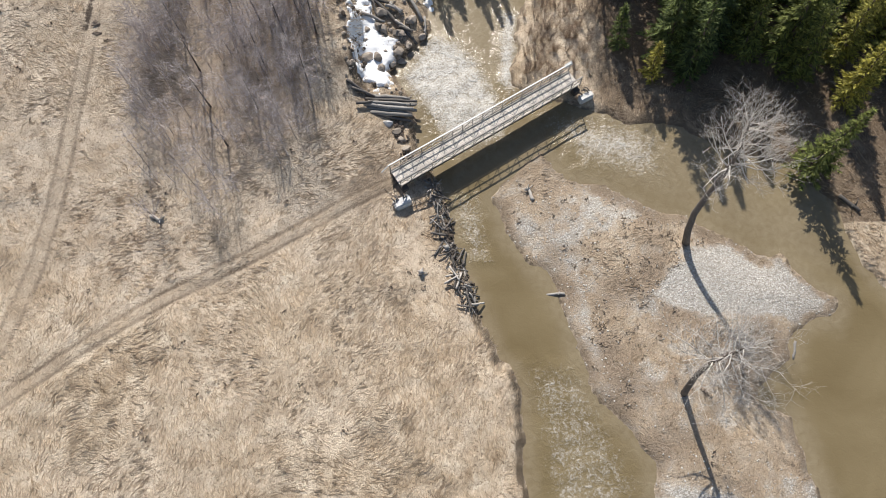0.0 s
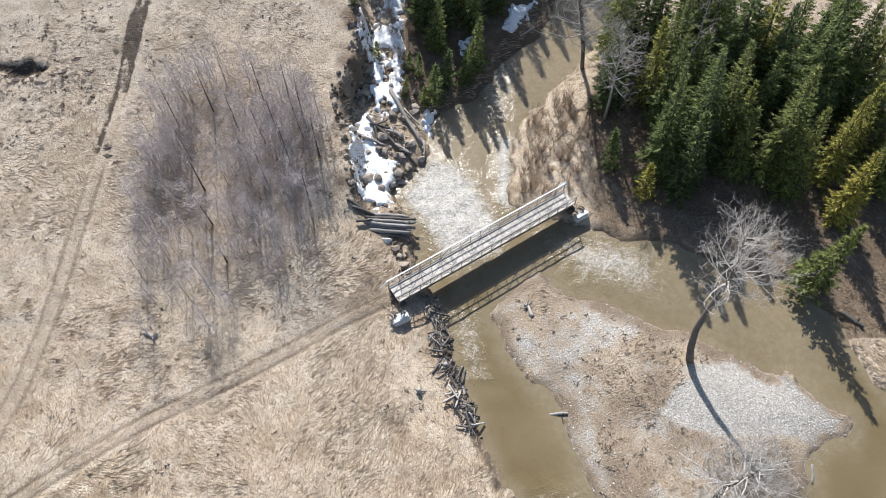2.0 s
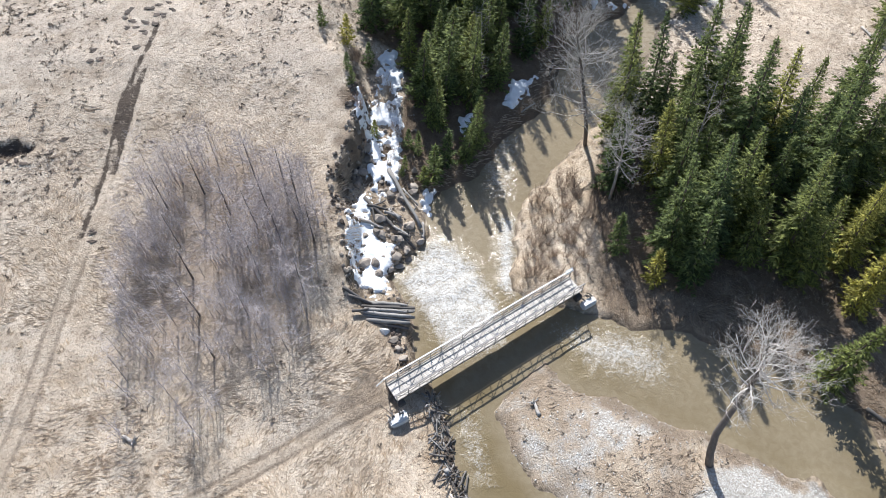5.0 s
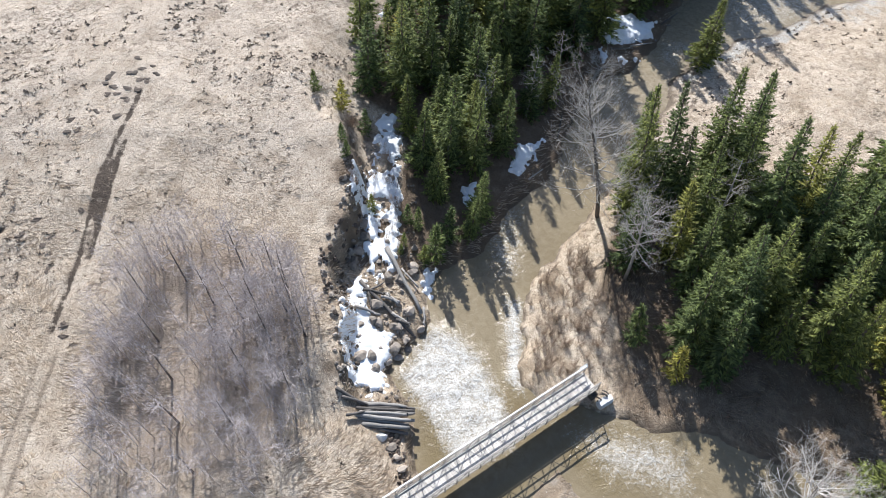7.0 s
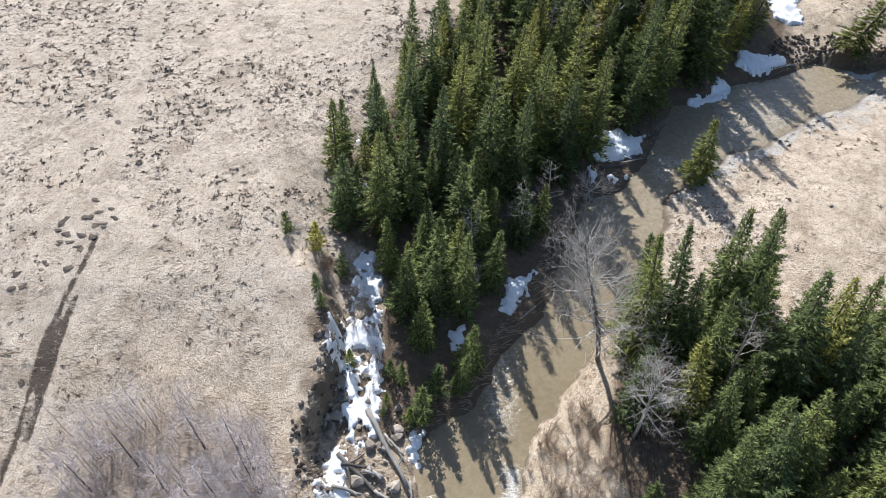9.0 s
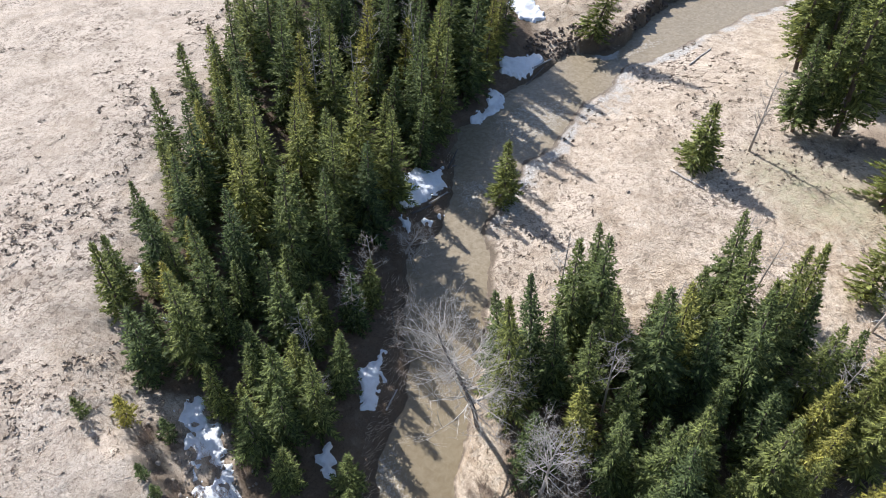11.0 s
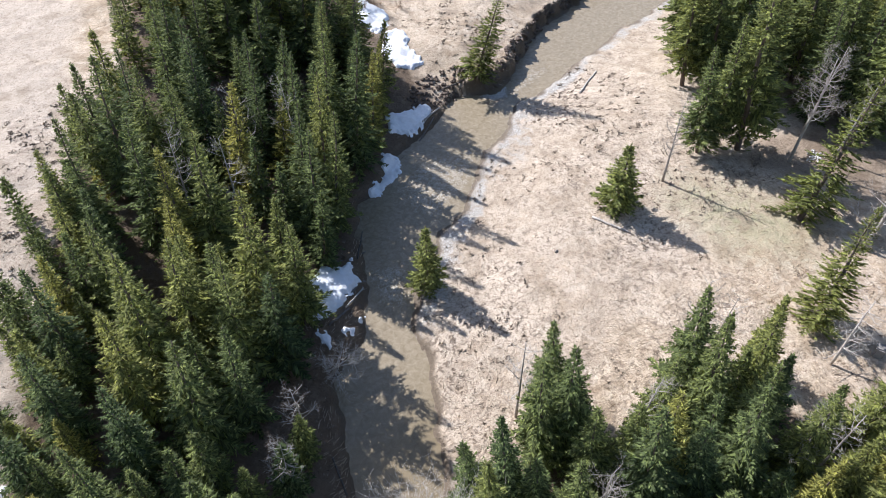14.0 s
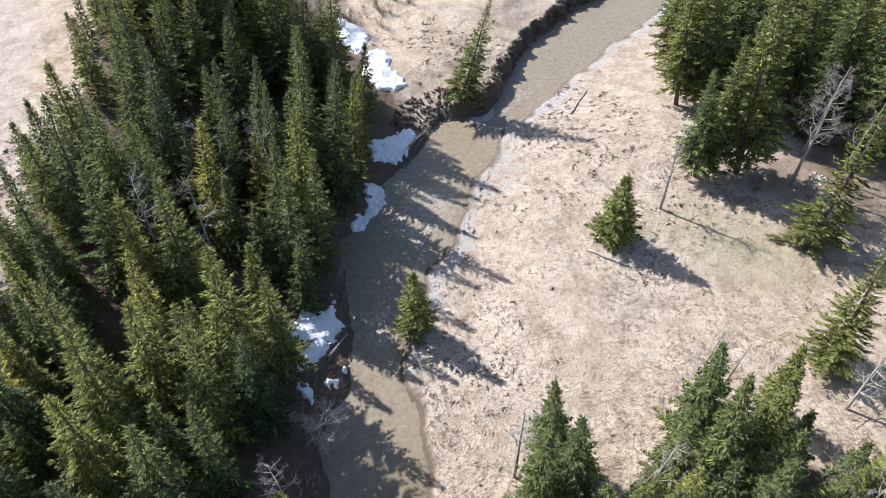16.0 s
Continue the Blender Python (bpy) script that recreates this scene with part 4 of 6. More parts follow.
fill_wood(WOOD_WEST, 25, 2.8, (9, 14), "spruces of the riverside wood", 5, lambda x, y: 62 < y < 100)
fill_wood(WOOD_WEST, 60, 2.8, (11, 17), "spruces of the riverside wood", 6, lambda x, y: y >= 95 and x < 46.5 - 0.1 * (y - 95))
fill_wood(WOOD_EAST, 18, 2.8, (8, 13), "spruces of the stand beside the bridge", 7, lambda x, y: x > 20 and 34 < y < 50, (-0.08, 0.05))
fill_wood(WOOD_FAR, 44, 3.8, (15, 21), "spruces of the far wood", 8, lambda x, y: x > 80 and y > 54, (-0.09, 0.08))


def limb(soup, twigs, start, way, length, radius, depth, rng, up=0.25, kids=(3, 5), wander=0.22):
    """One bending limb and, recursively, what grows from it; the finest growth goes to twigs."""
    pts, p, w = [Vector(start)], Vector(start), Vector(way).normalized()
    n = 4 if depth > 0 else 3
    for i in range(n):
        w = (w + Vector((rng.uniform(-1, 1), rng.uniform(-1, 1), rng.uniform(-1, 1))) * wander + Vector((0, 0, up * 0.3))).normalized()
        p = p + w * (length / n)
        pts.append(p.copy())
    fine = depth <= 1 and twigs is not None
    tube(twigs if fine else soup, pts, [radius * (1 - 0.75 * i / n) for i in range(n + 1)], 3 if depth <= 1 else 5)
    if depth <= 0:
        return
    for i in range(rng.randint(*kids)):
        k = rng.uniform(0.3, 1.0)
        j = min(int(k * n), n - 1)
        at = pts[j].lerp(pts[j + 1], k * n - j)
        base = (pts[j + 1] - pts[j]).normalized()
        turn = Vector((rng.uniform(-1, 1), rng.uniform(-1, 1), rng.uniform(-0.5, 0.8))).normalized()
        limb(soup, twigs, at, base * 0.65 + turn * 0.8, length * rng.uniform(0.45, 0.7), radius * (1 - 0.75 * k) * 0.6 + 0.004, depth - 1, rng, up, kids, wander)


def bare_tree(name, label, x, y, stem, radius, seed, limbs, bark, twig_mat, first=0.4, length=2.5, depth=3, up=0.3, spread_z=(-0.1, 0.7), group="bare trees"):
    """A leafless tree along a given stem line (offsets from its foot)."""
    rng = random.Random(seed)
    trunk, twigs = Soup(), Soup()
    stem = [Vector(p) for p in stem]
    n = len(stem) - 1
    tube(trunk, stem, [radius * (1 - 0.8 * i / n) for i in range(n + 1)], 8)
    boughs = Soup()
    for i in range(limbs):
        k = first + (1 - first) * (i + rng.random()) / limbs
        j = min(int(k * n), n - 1)
        at = stem[j].lerp(stem[j + 1], k * n - j)
        a = rng.uniform(0, 6.283)
        way = Vector((math.cos(a), math.sin(a), rng.uniform(*spread_z)))
        limb(boughs, twigs, at, way, length * (1.15 - 0.6 * k) * rng.uniform(0.7, 1.15), radius * (1 - 0.8 * k) * 0.36 + 0.010, depth - 1, rng, up)
    ob = thing(name, label, "bare tree", (x, y, ground_at(x, y) - 0.15), group=group)
    part("trunk", trunk, bark, ob, flat=False)
    crown = part("crown", boughs, twig_mat, ob, "leafless branching crown", flat=False)
    if twigs.v:
        tagged(part("branchwork", twigs, twig_mat, crown, flat=False), "fine bare twigs", kind="stuff")
    return ob


bare_tree("poplar", "leafless poplar with a dark bent trunk on the gravel island", 19.5, 18.5,
          [(0, 0, 0), (-0.4, 0.4, 1.8), (-0.45, 1.1, 3.6), (-0.2, 1.6, 5.6), (0.3, 2.3, 7.7), (0.6, 2.8, 9.4), (0.3, 3.1, 11.4), (-0.1, 3.2, 13.2)], 0.32, 3, 34, POPLAR_BARK, WHITE_TWIG, 0.62, 3.9, 4)
bare_tree("poplar", "leafless poplar leaning from the gravel island with a pale spreading crown", 17.7, 6.6,
          [(0, 0, 0), (-0.1, 0.3, 1.2), (-0.2, 0.8, 3.4), (-0.2, 1.2, 6.0), (-0.1, 1.2, 7.9), (-0.2, 1.1, 9.9), (-0.4, 1.0, 11.6)], 0.27, 9, 34, POPLAR_BARK, WHITE_TWIG, 0.52, 4.2, 4)
bare_tree("aspen", "tall leafless grey aspen leaning over the river bank", 14.8, 50.6,
          [(0, 0, 0), (-0.3, 0.1, 2.4), (-0.8, 0.2, 4.8), (-1.4, 0.3, 7.2), (-2.1, 0.4, 9.8), (-2.8, 0.5, 12.2), (-3.3, 0.5, 14.5)], 0.22, 14, 54, POPLAR_BARK, PALE_TWIG, 0.22, 4.4, 4, 0.35, (0.0, 0.7))
bare_tree("aspen", "leafless aspen with whitish arching boughs beside the river", 16.0, 43.2,
          [(0, 0, 0), (-0.1, -0.2, 2.5), (-0.3, -0.4, 5.0), (-0.5, -0.6, 7.5), (-0.5, -0.8, 10.5)], 0.17, 21, 26, ASPEN_BARK, PALE_TWIG, 0.5, 3.0, 4, 0.15)
bare_tree("birch", "slender leafless birch standing in the dry meadow", 59.5, 66.6,
          [(0, 0, 0), (0.05, 0.1, 2.5), (0.2, 0.2, 5.0), (0.2, 0.35, 7.6), (0.3, 0.4, 10.2)], 0.16, 31, 22, ASPEN_BARK, ASPEN_BARK, 0.3, 1.9, 3)
bare_tree("aspen", "leafless grey aspen at the edge of the far wood", 73.6, 59.1,
          [(0, 0, 0), (0.1, 0.1, 3.5), (0.5, 0.1, 7.0), (0.8, 0.3, 10.0), (0.9, 0.4, 13.0)], 0.2, 37, 24, ASPEN_BARK, ASPEN_BARK, 0.35, 2.6, 4)
bare_tree("aspen", "leafless aspen with a crooked pale stem among spruces", 66.0, 47.0,
          [(0, 0, 0), (0.5, 0.0, 3.0), (1.2, 0.1, 6.0), (1.6, 0.3, 9.0), (1.9, 0.4, 11.5)], 0.2, 41, 26, ASPEN_BARK, PALE_TWIG, 0.2, 3.0, 4)
bare_tree("dead_tree", "white dead tree with bare branches at the stand's edge", 50.6, 42.4,
          [(0, 0, 0), (0.3, 0.1, 2.0), (0.7, 0.2, 4.0), (1.2, 0.3, 6.0), (1.5, 0.3, 7.5)], 0.13, 47, 24, PALE_TWIG, PALE_TWIG, 0.2, 2.2, 3, 0.2)
bare_tree("dead_tree", "white dead snag with tangled branches on the shaded bank", 17.4, 70.6,
          [(0, 0, 0), (0.2, -0.4, 1.2), (0.4, -0.9, 2.2), (0.8, -1.5, 3.2)], 0.15, 43, 18, WHITE_TWIG, WHITE_TWIG, 0.3, 2.6, 4, 0.1)
for i, (x, y, h) in enumerate([(4.6, 60.4, 7.5), (4.4, 57.0, 5.0), (12.5, 66.0, 8.5), (9.0, 63.0, 8.0), (9.6, 64.8, 5.0), (16.0, 91.5, 11.0), (19.5, 88.0, 11.5), (24.0, 93.5, 12.0), (29.0, 92.0, 12.5),
                               (26.5, 57.0, 11.0), (39.5, 51.5, 11.5), (30.5, 49.2, 11.0), (38.0, 40.0, 10.0), (24.0, 46.5, 10.5), (80.0, 61.0, 12.0), (78.0, 56.0, 11.0), (39.8, 38.5, 9.0), (43.9, 50.3, 8.0)]):
    rng = random.Random(100 + i)
    a, b = rng.uniform(-0.06, 0.06), rng.uniform(-0.06, 0.06)
    bare_tree("aspen", "thin leafless pale aspen between the spruces", x, y, [(a * z, b * z, z) for z in (0, 0.25 * h, 0.5 * h, 0.75 * h, h)], 0.012 * h, 200 + i, 16,
              ASPEN_BARK, PALE_TWIG if i < 10 or i > 15 else ASPEN_BARK, 0.35, 0.2 * h, 3, group="thin aspens in the woods")


for i, (x, y, h, lx, ly) in enumerate([(-19.1, 29.8, 6.5, -0.32, 0.1), (-15.5, 37.7, 6.5, -0.3, 0.15), (-14.1, 37.9, 7.0, -0.25, 0.2), (-12.2, 38.3, 7.0, -0.25, 0.1), (-11.8, 38.8, 7.5, -0.1, 0.1),
                                       (-17.4, 26.3, 4.5, -0.1, 0.1), (-16.0, 42.0, 7.0, -0.1, 0.1), (-13.5, 41.5, 7.0, 0.0, 0.1), (-20.5, 41.0, 6.5, -0.1, 0.1), (-11.0, 31.5, 6.5, 0.0, 0.05),
                                       (-13.2, 36.0, 6.8, -0.15, 0.1), (-16.6, 35.2, 6.2, -0.1, 0.1), (-10.6, 36.4, 6.6, -0.05, 0.1), (-14.8, 33.4, 6.0, -0.1, 0.05), (-12.4, 40.4, 7.0, 0.05, 0.1),
                                       (-18.0, 39.0, 6.6, -0.1, 0.15), (-21.8, 36.0, 6.0, -0.15, 0.1), (-23.4, 39.5, 6.4, -0.1, 0.1), (-15.2, 29.6, 5.6, -0.1, 0.1), (-20.2, 33.0, 6.0, -0.1, 0.1)]):
    bare_tree("young_poplar", "young leafless poplar with a dark stem in the grove", x, y, [(0.3 * lx * z, 0.4 * ly * z, z) for z in (0, 0.18 * h, 0.35 * h, 0.55 * h, 0.72 * h)], 0.09, 260 + i, 14,
              POPLAR_BARK, GREY_TWIG, 0.5, 0.3 * h, 3, group="young poplars of the grove")


# saplings of the grove on the field, and the brown shrubs by the river
def sapling_meshes(seed, h, count):
    rng = random.Random(seed)
    stem, twigs = Soup(), Soup()
    lean = Vector((rng.uniform(-0.03, 0.03), rng.uniform(-0.03, 0.03), 1))
    pts = [lean * (h * k) + Vector((rng.uniform(-0.06, 0.06), rng.uniform(-0.06, 0.06), 0)) for k in (0, 0.35, 0.7, 1.0)]
    tube(stem, pts, [0.032, 0.026, 0.016, 0.005], 4)
    for i in range(count):
        k = rng.uniform(0.3, 1.0)
        at = lean * (h * k)
        a = rng.uniform(0, 6.283)
        way = Vector((math.cos(a), math.sin(a), rng.uniform(0.0, 0.8))).normalized()
        ln = h * 0.31 * (1.25 - k) + 0.35
        mid_p = at + way * ln * 0.5 + Vector((0, 0, 0.05))
        tip = at + way * ln + Vector((0, 0, 0.12 * ln))
        tube(twigs, [at, mid_p, tip], [0.009, 0.007, 0.003], 3)
        for j in range(2):
            q = at.lerp(tip, rng.uniform(0.3, 0.95))
            w2 = (way + Vector((rng.uniform(-1, 1), rng.uniform(-1, 1), rng.uniform(-0.2, 0.9))) * 0.8).normalized()
            tube(twigs, [q, q + w2 * ln * rng.uniform(0.3, 0.5)], [0.006, 0.002], 3)
    return stem, twigs


SAPLINGS = []
SAPLING_SOUPS = [sapling_meshes(seed, h, count) for seed, h, count in ((56, 3.8, 20), (57, 4.6, 22), (58, 3.0, 16))]
for seed, h, count in ((51, 4.6, 30), (52, 5.4, 34), (53, 4.0, 26), (54, 6.0, 36), (55, 3.2, 20)):
    s, t = sapling_meshes(seed, h, count)
    SAPLINGS.append((s.mesh("stem", SAPLING_STEM), t.mesh("crown", GREY_TWIG)))
rng_grove = random.Random(9)


def grove_place():
    """A place in the grove, thicker towards its upper end."""
    while True:
        x, y = rng_grove.uniform(-27, -9), rng_grove.uniform(18, 47)
        if not inside(np.array([x]), np.array([y]), GROVE)[0]:
            continue
        if rng_grove.random() > 0.35 + 0.65 * smooth(np.array((y - 20) / 14.0)) or rng_grove.random() > 0.6 + 0.6 * float(value_noise(np.array([x]), np.array([y]), 5.0, 31)[0]):
            continue
        return pose(x, y, ground_at(x, y) - 0.05, rng_grove.uniform(-2, 2), rng_grove.uniform(-2, 2), rng_grove.uniform(0, 360)) @ Matrix.Scale(rng_grove.uniform(0.55, 0.95), 4)


for i in range(295):
    ob = new("sapling")
    ob.matrix_basis = grove_place()
    tagged(ob, "thin leafless grey sapling rising from dry grass", "sapling", "grove of bare saplings")
    for name, me in zip(("stem", "crown"), rng_grove.choice(SAPLINGS)):
        o = new(name, me)
        o.parent = ob
thicket = Soup()
for i in range(190):
    m = grove_place()
    for soup in SAPLING_SOUPS[i % 3]:
        thicket.add([m @ v for v in soup.v], soup.f)
solid("thicket", thicket, GREY_TWIG, "thicket of thin bare grey saplings between the taller ones", "sapling thicket", kind="stuff")


def shrub_soup(seed, h, stems):
    rng = random.Random(seed)
    s = Soup()
    for i in range(stems):
        a, r = rng.uniform(0, 6.283), rng.uniform(0, 0.25)
        foot = Vector((math.cos(a) * r, math.sin(a) * r, -0.05))
        top = Vector((math.cos(a) * rng.uniform(0.2, 0.9), math.sin(a) * rng.uniform(0.2, 0.9), h * rng.uniform(0.6, 1.1)))
        mid_p = foot.lerp(top, 0.5) + Vector((rng.uniform(-0.1, 0.1), rng.uniform(-0.1, 0.1), 0.1))
        tube(s, [foot, mid_p, top], [0.014, 0.010, 0.004], 3)
        for j in range(3):
            q = mid_p.lerp(top, rng.uniform(0, 0.9))
            tube(s, [q, q + Vector((rng.uniform(-0.35, 0.35), rng.uniform(-0.35, 0.35), rng.uniform(0.1, 0.4)))], [0.007, 0.003], 3)
    return s


SHRUBS = [shrub_soup(60 + i, h, n).mesh("shrub", BROWN_TWIG) for i, (h, n) in enumerate(((1.5, 18), (1.9, 22), (1.1, 14)))]


def scatter_shrubs(outline, count, seed, scale, label, group):
    rng = random.Random(seed)
    xs, ys = [p[0] for p in outline], [p[1] for p in outline]
    made = 0
    while made < count:
        x, y = rng.uniform(min(xs), max(xs)), rng.uniform(min(ys), max(ys))
        if inside(np.array([x]), np.array([y]), outline)[0]:
            made += 1
            ob = new("shrub", rng.choice(SHRUBS))
            ob.matrix_basis = pose(x, y, ground_at(x, y), 0, 0, rng.uniform(0, 360)) @ Matrix.Scale(rng.uniform(*scale), 4)
            tagged(ob, label, "shrub", group)


scatter_shrubs(SHRUB_BANK, 120, 4, (0.55, 0.95), "leafless brown willow shrub on the river bank", "bank shrubs")
scatter_shrubs([(-9.5, 58.0), (-8.0, 48.0), (-3.0, 46.0), (-3.0, 60.0)], 40, 5, (0.5, 0.9), "small leafless shrub on the gully's side", "gully shrubs")
scatter_shrubs([(47, 112), (52, 114), (58, 112), (70, 118), (68, 126), (48, 128)], 95, 6, (0.7, 1.4), "leafless brown shrub above the cut bank", "far shrubs")
scatter_shrubs([(16.5, 7.8), (20, 6), (22, 9), (20, 12)], 14, 7, (0.3, 0.6), "low leafless shrub on the gravel island", "island shrubs")


# ---- footbridge ----
def build_bridge():
    length, width, deck = 17.9, 1.6, 1.92
    ob = thing("footbridge", "narrow footbridge with pale plank deck and lattice rails", "bridge", (-3.78, 23.65, 0), 32.3)
    for sgn in (-1, 1):
        s = Soup()
        beam(s, (0, sgn * 0.6, deck - 0.28), (length, sgn * 0.6, deck - 0.28), 0.16, 0.42)
        part("girder", s, STEEL, ob, "dark steel girder under the deck")
        y = sgn * (width / 2 + 0.02)
        s = Soup()
        beam(s, (-0.15, y, deck + 1.08), (length + 0.1, y, deck + 1.08), 0.10, 0.07)
        railing = part("railing", s, RAIL_WHITE if sgn > 0 else RAIL_GREY, ob, "lattice railing with a white top rail" if sgn > 0 else "weathered grey lattice railing")
        for zz in (0.12, 0.60):
            s = Soup()
            beam(s, (0, y, deck + zz), (length, y, deck + zz), 0.055, 0.07)
            part("mid_rail", s, RAIL_GREY, railing)
        panels = 18
        step = length / panels
        for i in range(panels + 1):
            s = Soup()
            beam(s, (i * step, y, deck - 0.30), (i * step, y, deck + 1.06), 0.06, 0.06)
            part("post", s, RAIL_GREY, railing)
            if i < panels:
                s = Soup()
                a, b = (deck + 0.12, deck + 1.04) if i % 2 else (deck + 1.04, deck + 0.12)
                beam(s, (i * step, y, a), ((i + 1) * step, y, b), 0.036, 0.036)
                part("brace", s, RAIL_GREY, railing)
        s = Soup()
        beam(s, (0, sgn * (width / 2 - 0.08), deck + 0.05), (length, sgn * (width / 2 - 0.08), deck + 0.05), 0.09, 0.09)
        part("kerb_rail", s, PLANK, ob, "pale timber kerb")
    count = 96
    pitch = length / count
    plank = Soup()
    box(plank, (0, 0, 0), (pitch - 0.014, width, 0.05))
    me = plank.mesh("plank", PLANK)
    rng = random.Random(3)
    for i in range(count):
        o = new("plank", me)
        o.parent = ob
        o.matrix_basis = pose((i + 0.5) * pitch, rng.uniform(-0.015, 0.015), deck - 0.025 + rng.uniform(-0.004, 0.004), 0, 0, rng.uniform(-0.4, 0.4))
    for x in (0.3, length - 0.3):
        s = Soup()
        box(s, (x, 0, deck - 0.75), (0.55, width + 0.5, 0.6))
        part("bearing_block", s, DARK_WOOD, ob, "dark timber bearing block")
    s = Soup()
    box(s, (0, 0, 0), (0.75, 0.03, 0.32), pose(length - 0.15, width / 2 + 0.06, deck + 1.0, -40, 0, 0))
    part("end_plate", s, RAIL_WHITE, ob, "white end plate on the rail")
    s = Soup()
    beam(s, (-0.1, width / 2 + 0.03, deck + 1.06), (-0.75, width / 2 + 0.15, deck + 0.35), 0.09, 0.05)
    part("rail_end", s, RAIL_WHITE, ob)


build_bridge()


def bevelled_block(size, cut=0.08, seed=0):
    bm = bmesh.new()
    bmesh.ops.create_cube(bm, size=1.0)
    for v in bm.verts:
        v.co = Vector((v.co.x * size[0], v.co.y * size[1], v.co.z * size[2] + size[2] / 2))
    bmesh.ops.bevel(bm, geom=list(bm.edges), offset=cut, segments=2, affect='EDGES')
    for v in bm.verts:
        v.co += Vector((noise.noise(v.co * 2 + Vector((seed, 0, 0))), noise.noise(v.co * 2 + Vector((0, seed, 5))), 0)) * 0.05
    s = Soup()
    bm.verts.index_update()
    s.add([v.co.copy() for v in bm.verts], [tuple(v.index for v in f.verts) for f in bm.faces])
    bm.free()
    return s


for x, y, turn, size in ((-3.25, 21.75, 28, (1.45, 0.75, 0.75)), (12.45, 31.95, 30, (1.35, 0.65, 0.65))):
    ob = thing("abutment_block", "pale concrete abutment block with dark bent scrap beside the footbridge", "concrete block", (x, y, ground_at(x, y) - 0.1), turn, "abutment blocks")
    part("block", bevelled_block(size, 0.1, x), CONCRETE, ob)
    s = Soup()
    rng = random.Random(int(x * 10))
    for i in range(7):
        a = Vector((rng.uniform(-0.6, 0.6), rng.uniform(0.1, 0.4), size[2] - 0.05))
        b = a + Vector((rng.uniform(-0.5, 0.5), rng.uniform(-0.2, 0.5), rng.uniform(0.1, 0.35)))
        tube(s, [a, (a + b) / 2 + Vector((0, 0, 0.12)), b], [0.05, 0.06, 0.04], 4)
    part("scrap", s, DARK_WOOD, ob, "dark bent scrap")


# ---- logs, boulders, driftwood ----
def log_mesh(seed, length, radius, taper=0.75, sides=8):
    """A log lying along x, a little bent, with cut ends."""
    rng = random.Random(seed)
    s = Soup()
    n = 5
    pts = [Vector((length * (i / n - 0.5), rng.uniform(-1, 1) * radius * 0.35, rng.uniform(-1, 1) * radius * 0.15)) for i in range(n + 1)]
    tube(s, pts, [radius * (1 - (1 - taper) * i / n) * rng.uniform(0.92, 1.06) for i in range(n + 1)], sides)
    return s


def lay_log(a, b, radius, mat, label, name="log", group="", lift=0.0, seed=1, snag=0):
    (ax, ay), (bx, by) = a, b
    za, zb = ground_at(ax, ay) + radius * 0.75 + lift, ground_at(bx, by) + radius * 0.75 + lift
    way = Vector((bx - ax, by - ay, zb - za))
    s = log_mesh(seed, way.length, radius)
    rng = random.Random(seed + 5)
    for i in range(snag):
        at = Vector((rng.uniform(-0.45, 0.45) * way.length, 0, 0))
        tube(s, [at, at + Vector((rng.uniform(-0.5, 0.5), rng.uniform(-0.7, 0.7), rng.uniform(0.1, 0.6)))], [radius * 0.35, radius * 0.12], 4)
    ob = new(name, s.mesh(name, mat, False))
    q = Vector((1, 0, 0)).rotation_difference(way)
    ob.matrix_basis = Matrix.Translation(((ax + bx) / 2, (ay + by) / 2, (za + zb) / 2)) @ q.to_matrix().to_4x4()
    return tagged(ob, label, "log", group)


pile = thing("log_pile", "stacked dark weathered logs shoring the bank upstream of the bridge", "log pile", (-4.9, 30.9, ground_at(-4.9, 30.9)), -4)
rng = random.Random(12)
for i, (dy, dz, ln) in enumerate([(-1.15, 0.12, 4.0), (-0.8, 0.15, 4.6), (-0.45, 0.16, 4.9), (-0.1, 0.16, 5.0), (0.25, 0.16, 4.4), (0.6, 0.15, 4.7), (0.95, 0.12, 4.2), (-0.95, 0.38, 3.6), (-0.6, 0.42, 4.6),
                                  (-0.25, 0.42, 4.8), (0.1, 0.43, 4.2), (0.45, 0.4, 4.7), (0.8, 0.37, 3.4), (-0.4, 0.66, 4.3), (0.0, 0.68, 3.2), (0.35, 0.64, 4.4)]):
    s = log_mesh(300 + i, ln, rng.uniform(0.13, 0.20), 0.75)
    o = part("log", s, DARK_WOOD if i % 5 < 2 else GREY_WOOD, pile, flat=False)
    o.matrix_basis = pose(rng.uniform(-0.5, 0.5) + 0.2, dy * 0.92, dz, 0, rng.uniform(-3, 3), rng.uniform(-8, 8))
for i, (a, b, r) in enumerate([((-8.0, 32.4), (-6.0, 31.6), 0.16), ((-7.6, 31.9), (-5.4, 31.6), 0.12)]):
    lay_log(a, b, r, DARK_WOOD, "dark weathered log beside the log pile", group="logs at the pile", seed=320 + i)

for i, (x, y, sx, sy, sz, mat) in enumerate([(-4.6, 29.2, 0.9, 0.7, 0.6, CONCRETE), (-3.8, 28.5, 0.9, 0.75, 0.6, ROCK), (-3.4, 27.7, 0.75, 0.85, 0.5, ROCK), (-3.0, 26.9, 0.7, 0.9, 0.6, ROCK)]):
    solid("boulder", lump(i + 1, (sx, sy, sz)), mat, "pale boulder on the bank below the log pile", "boulder", (x, y, ground_at(x, y) - 0.05), i * 40, "bank boulders")

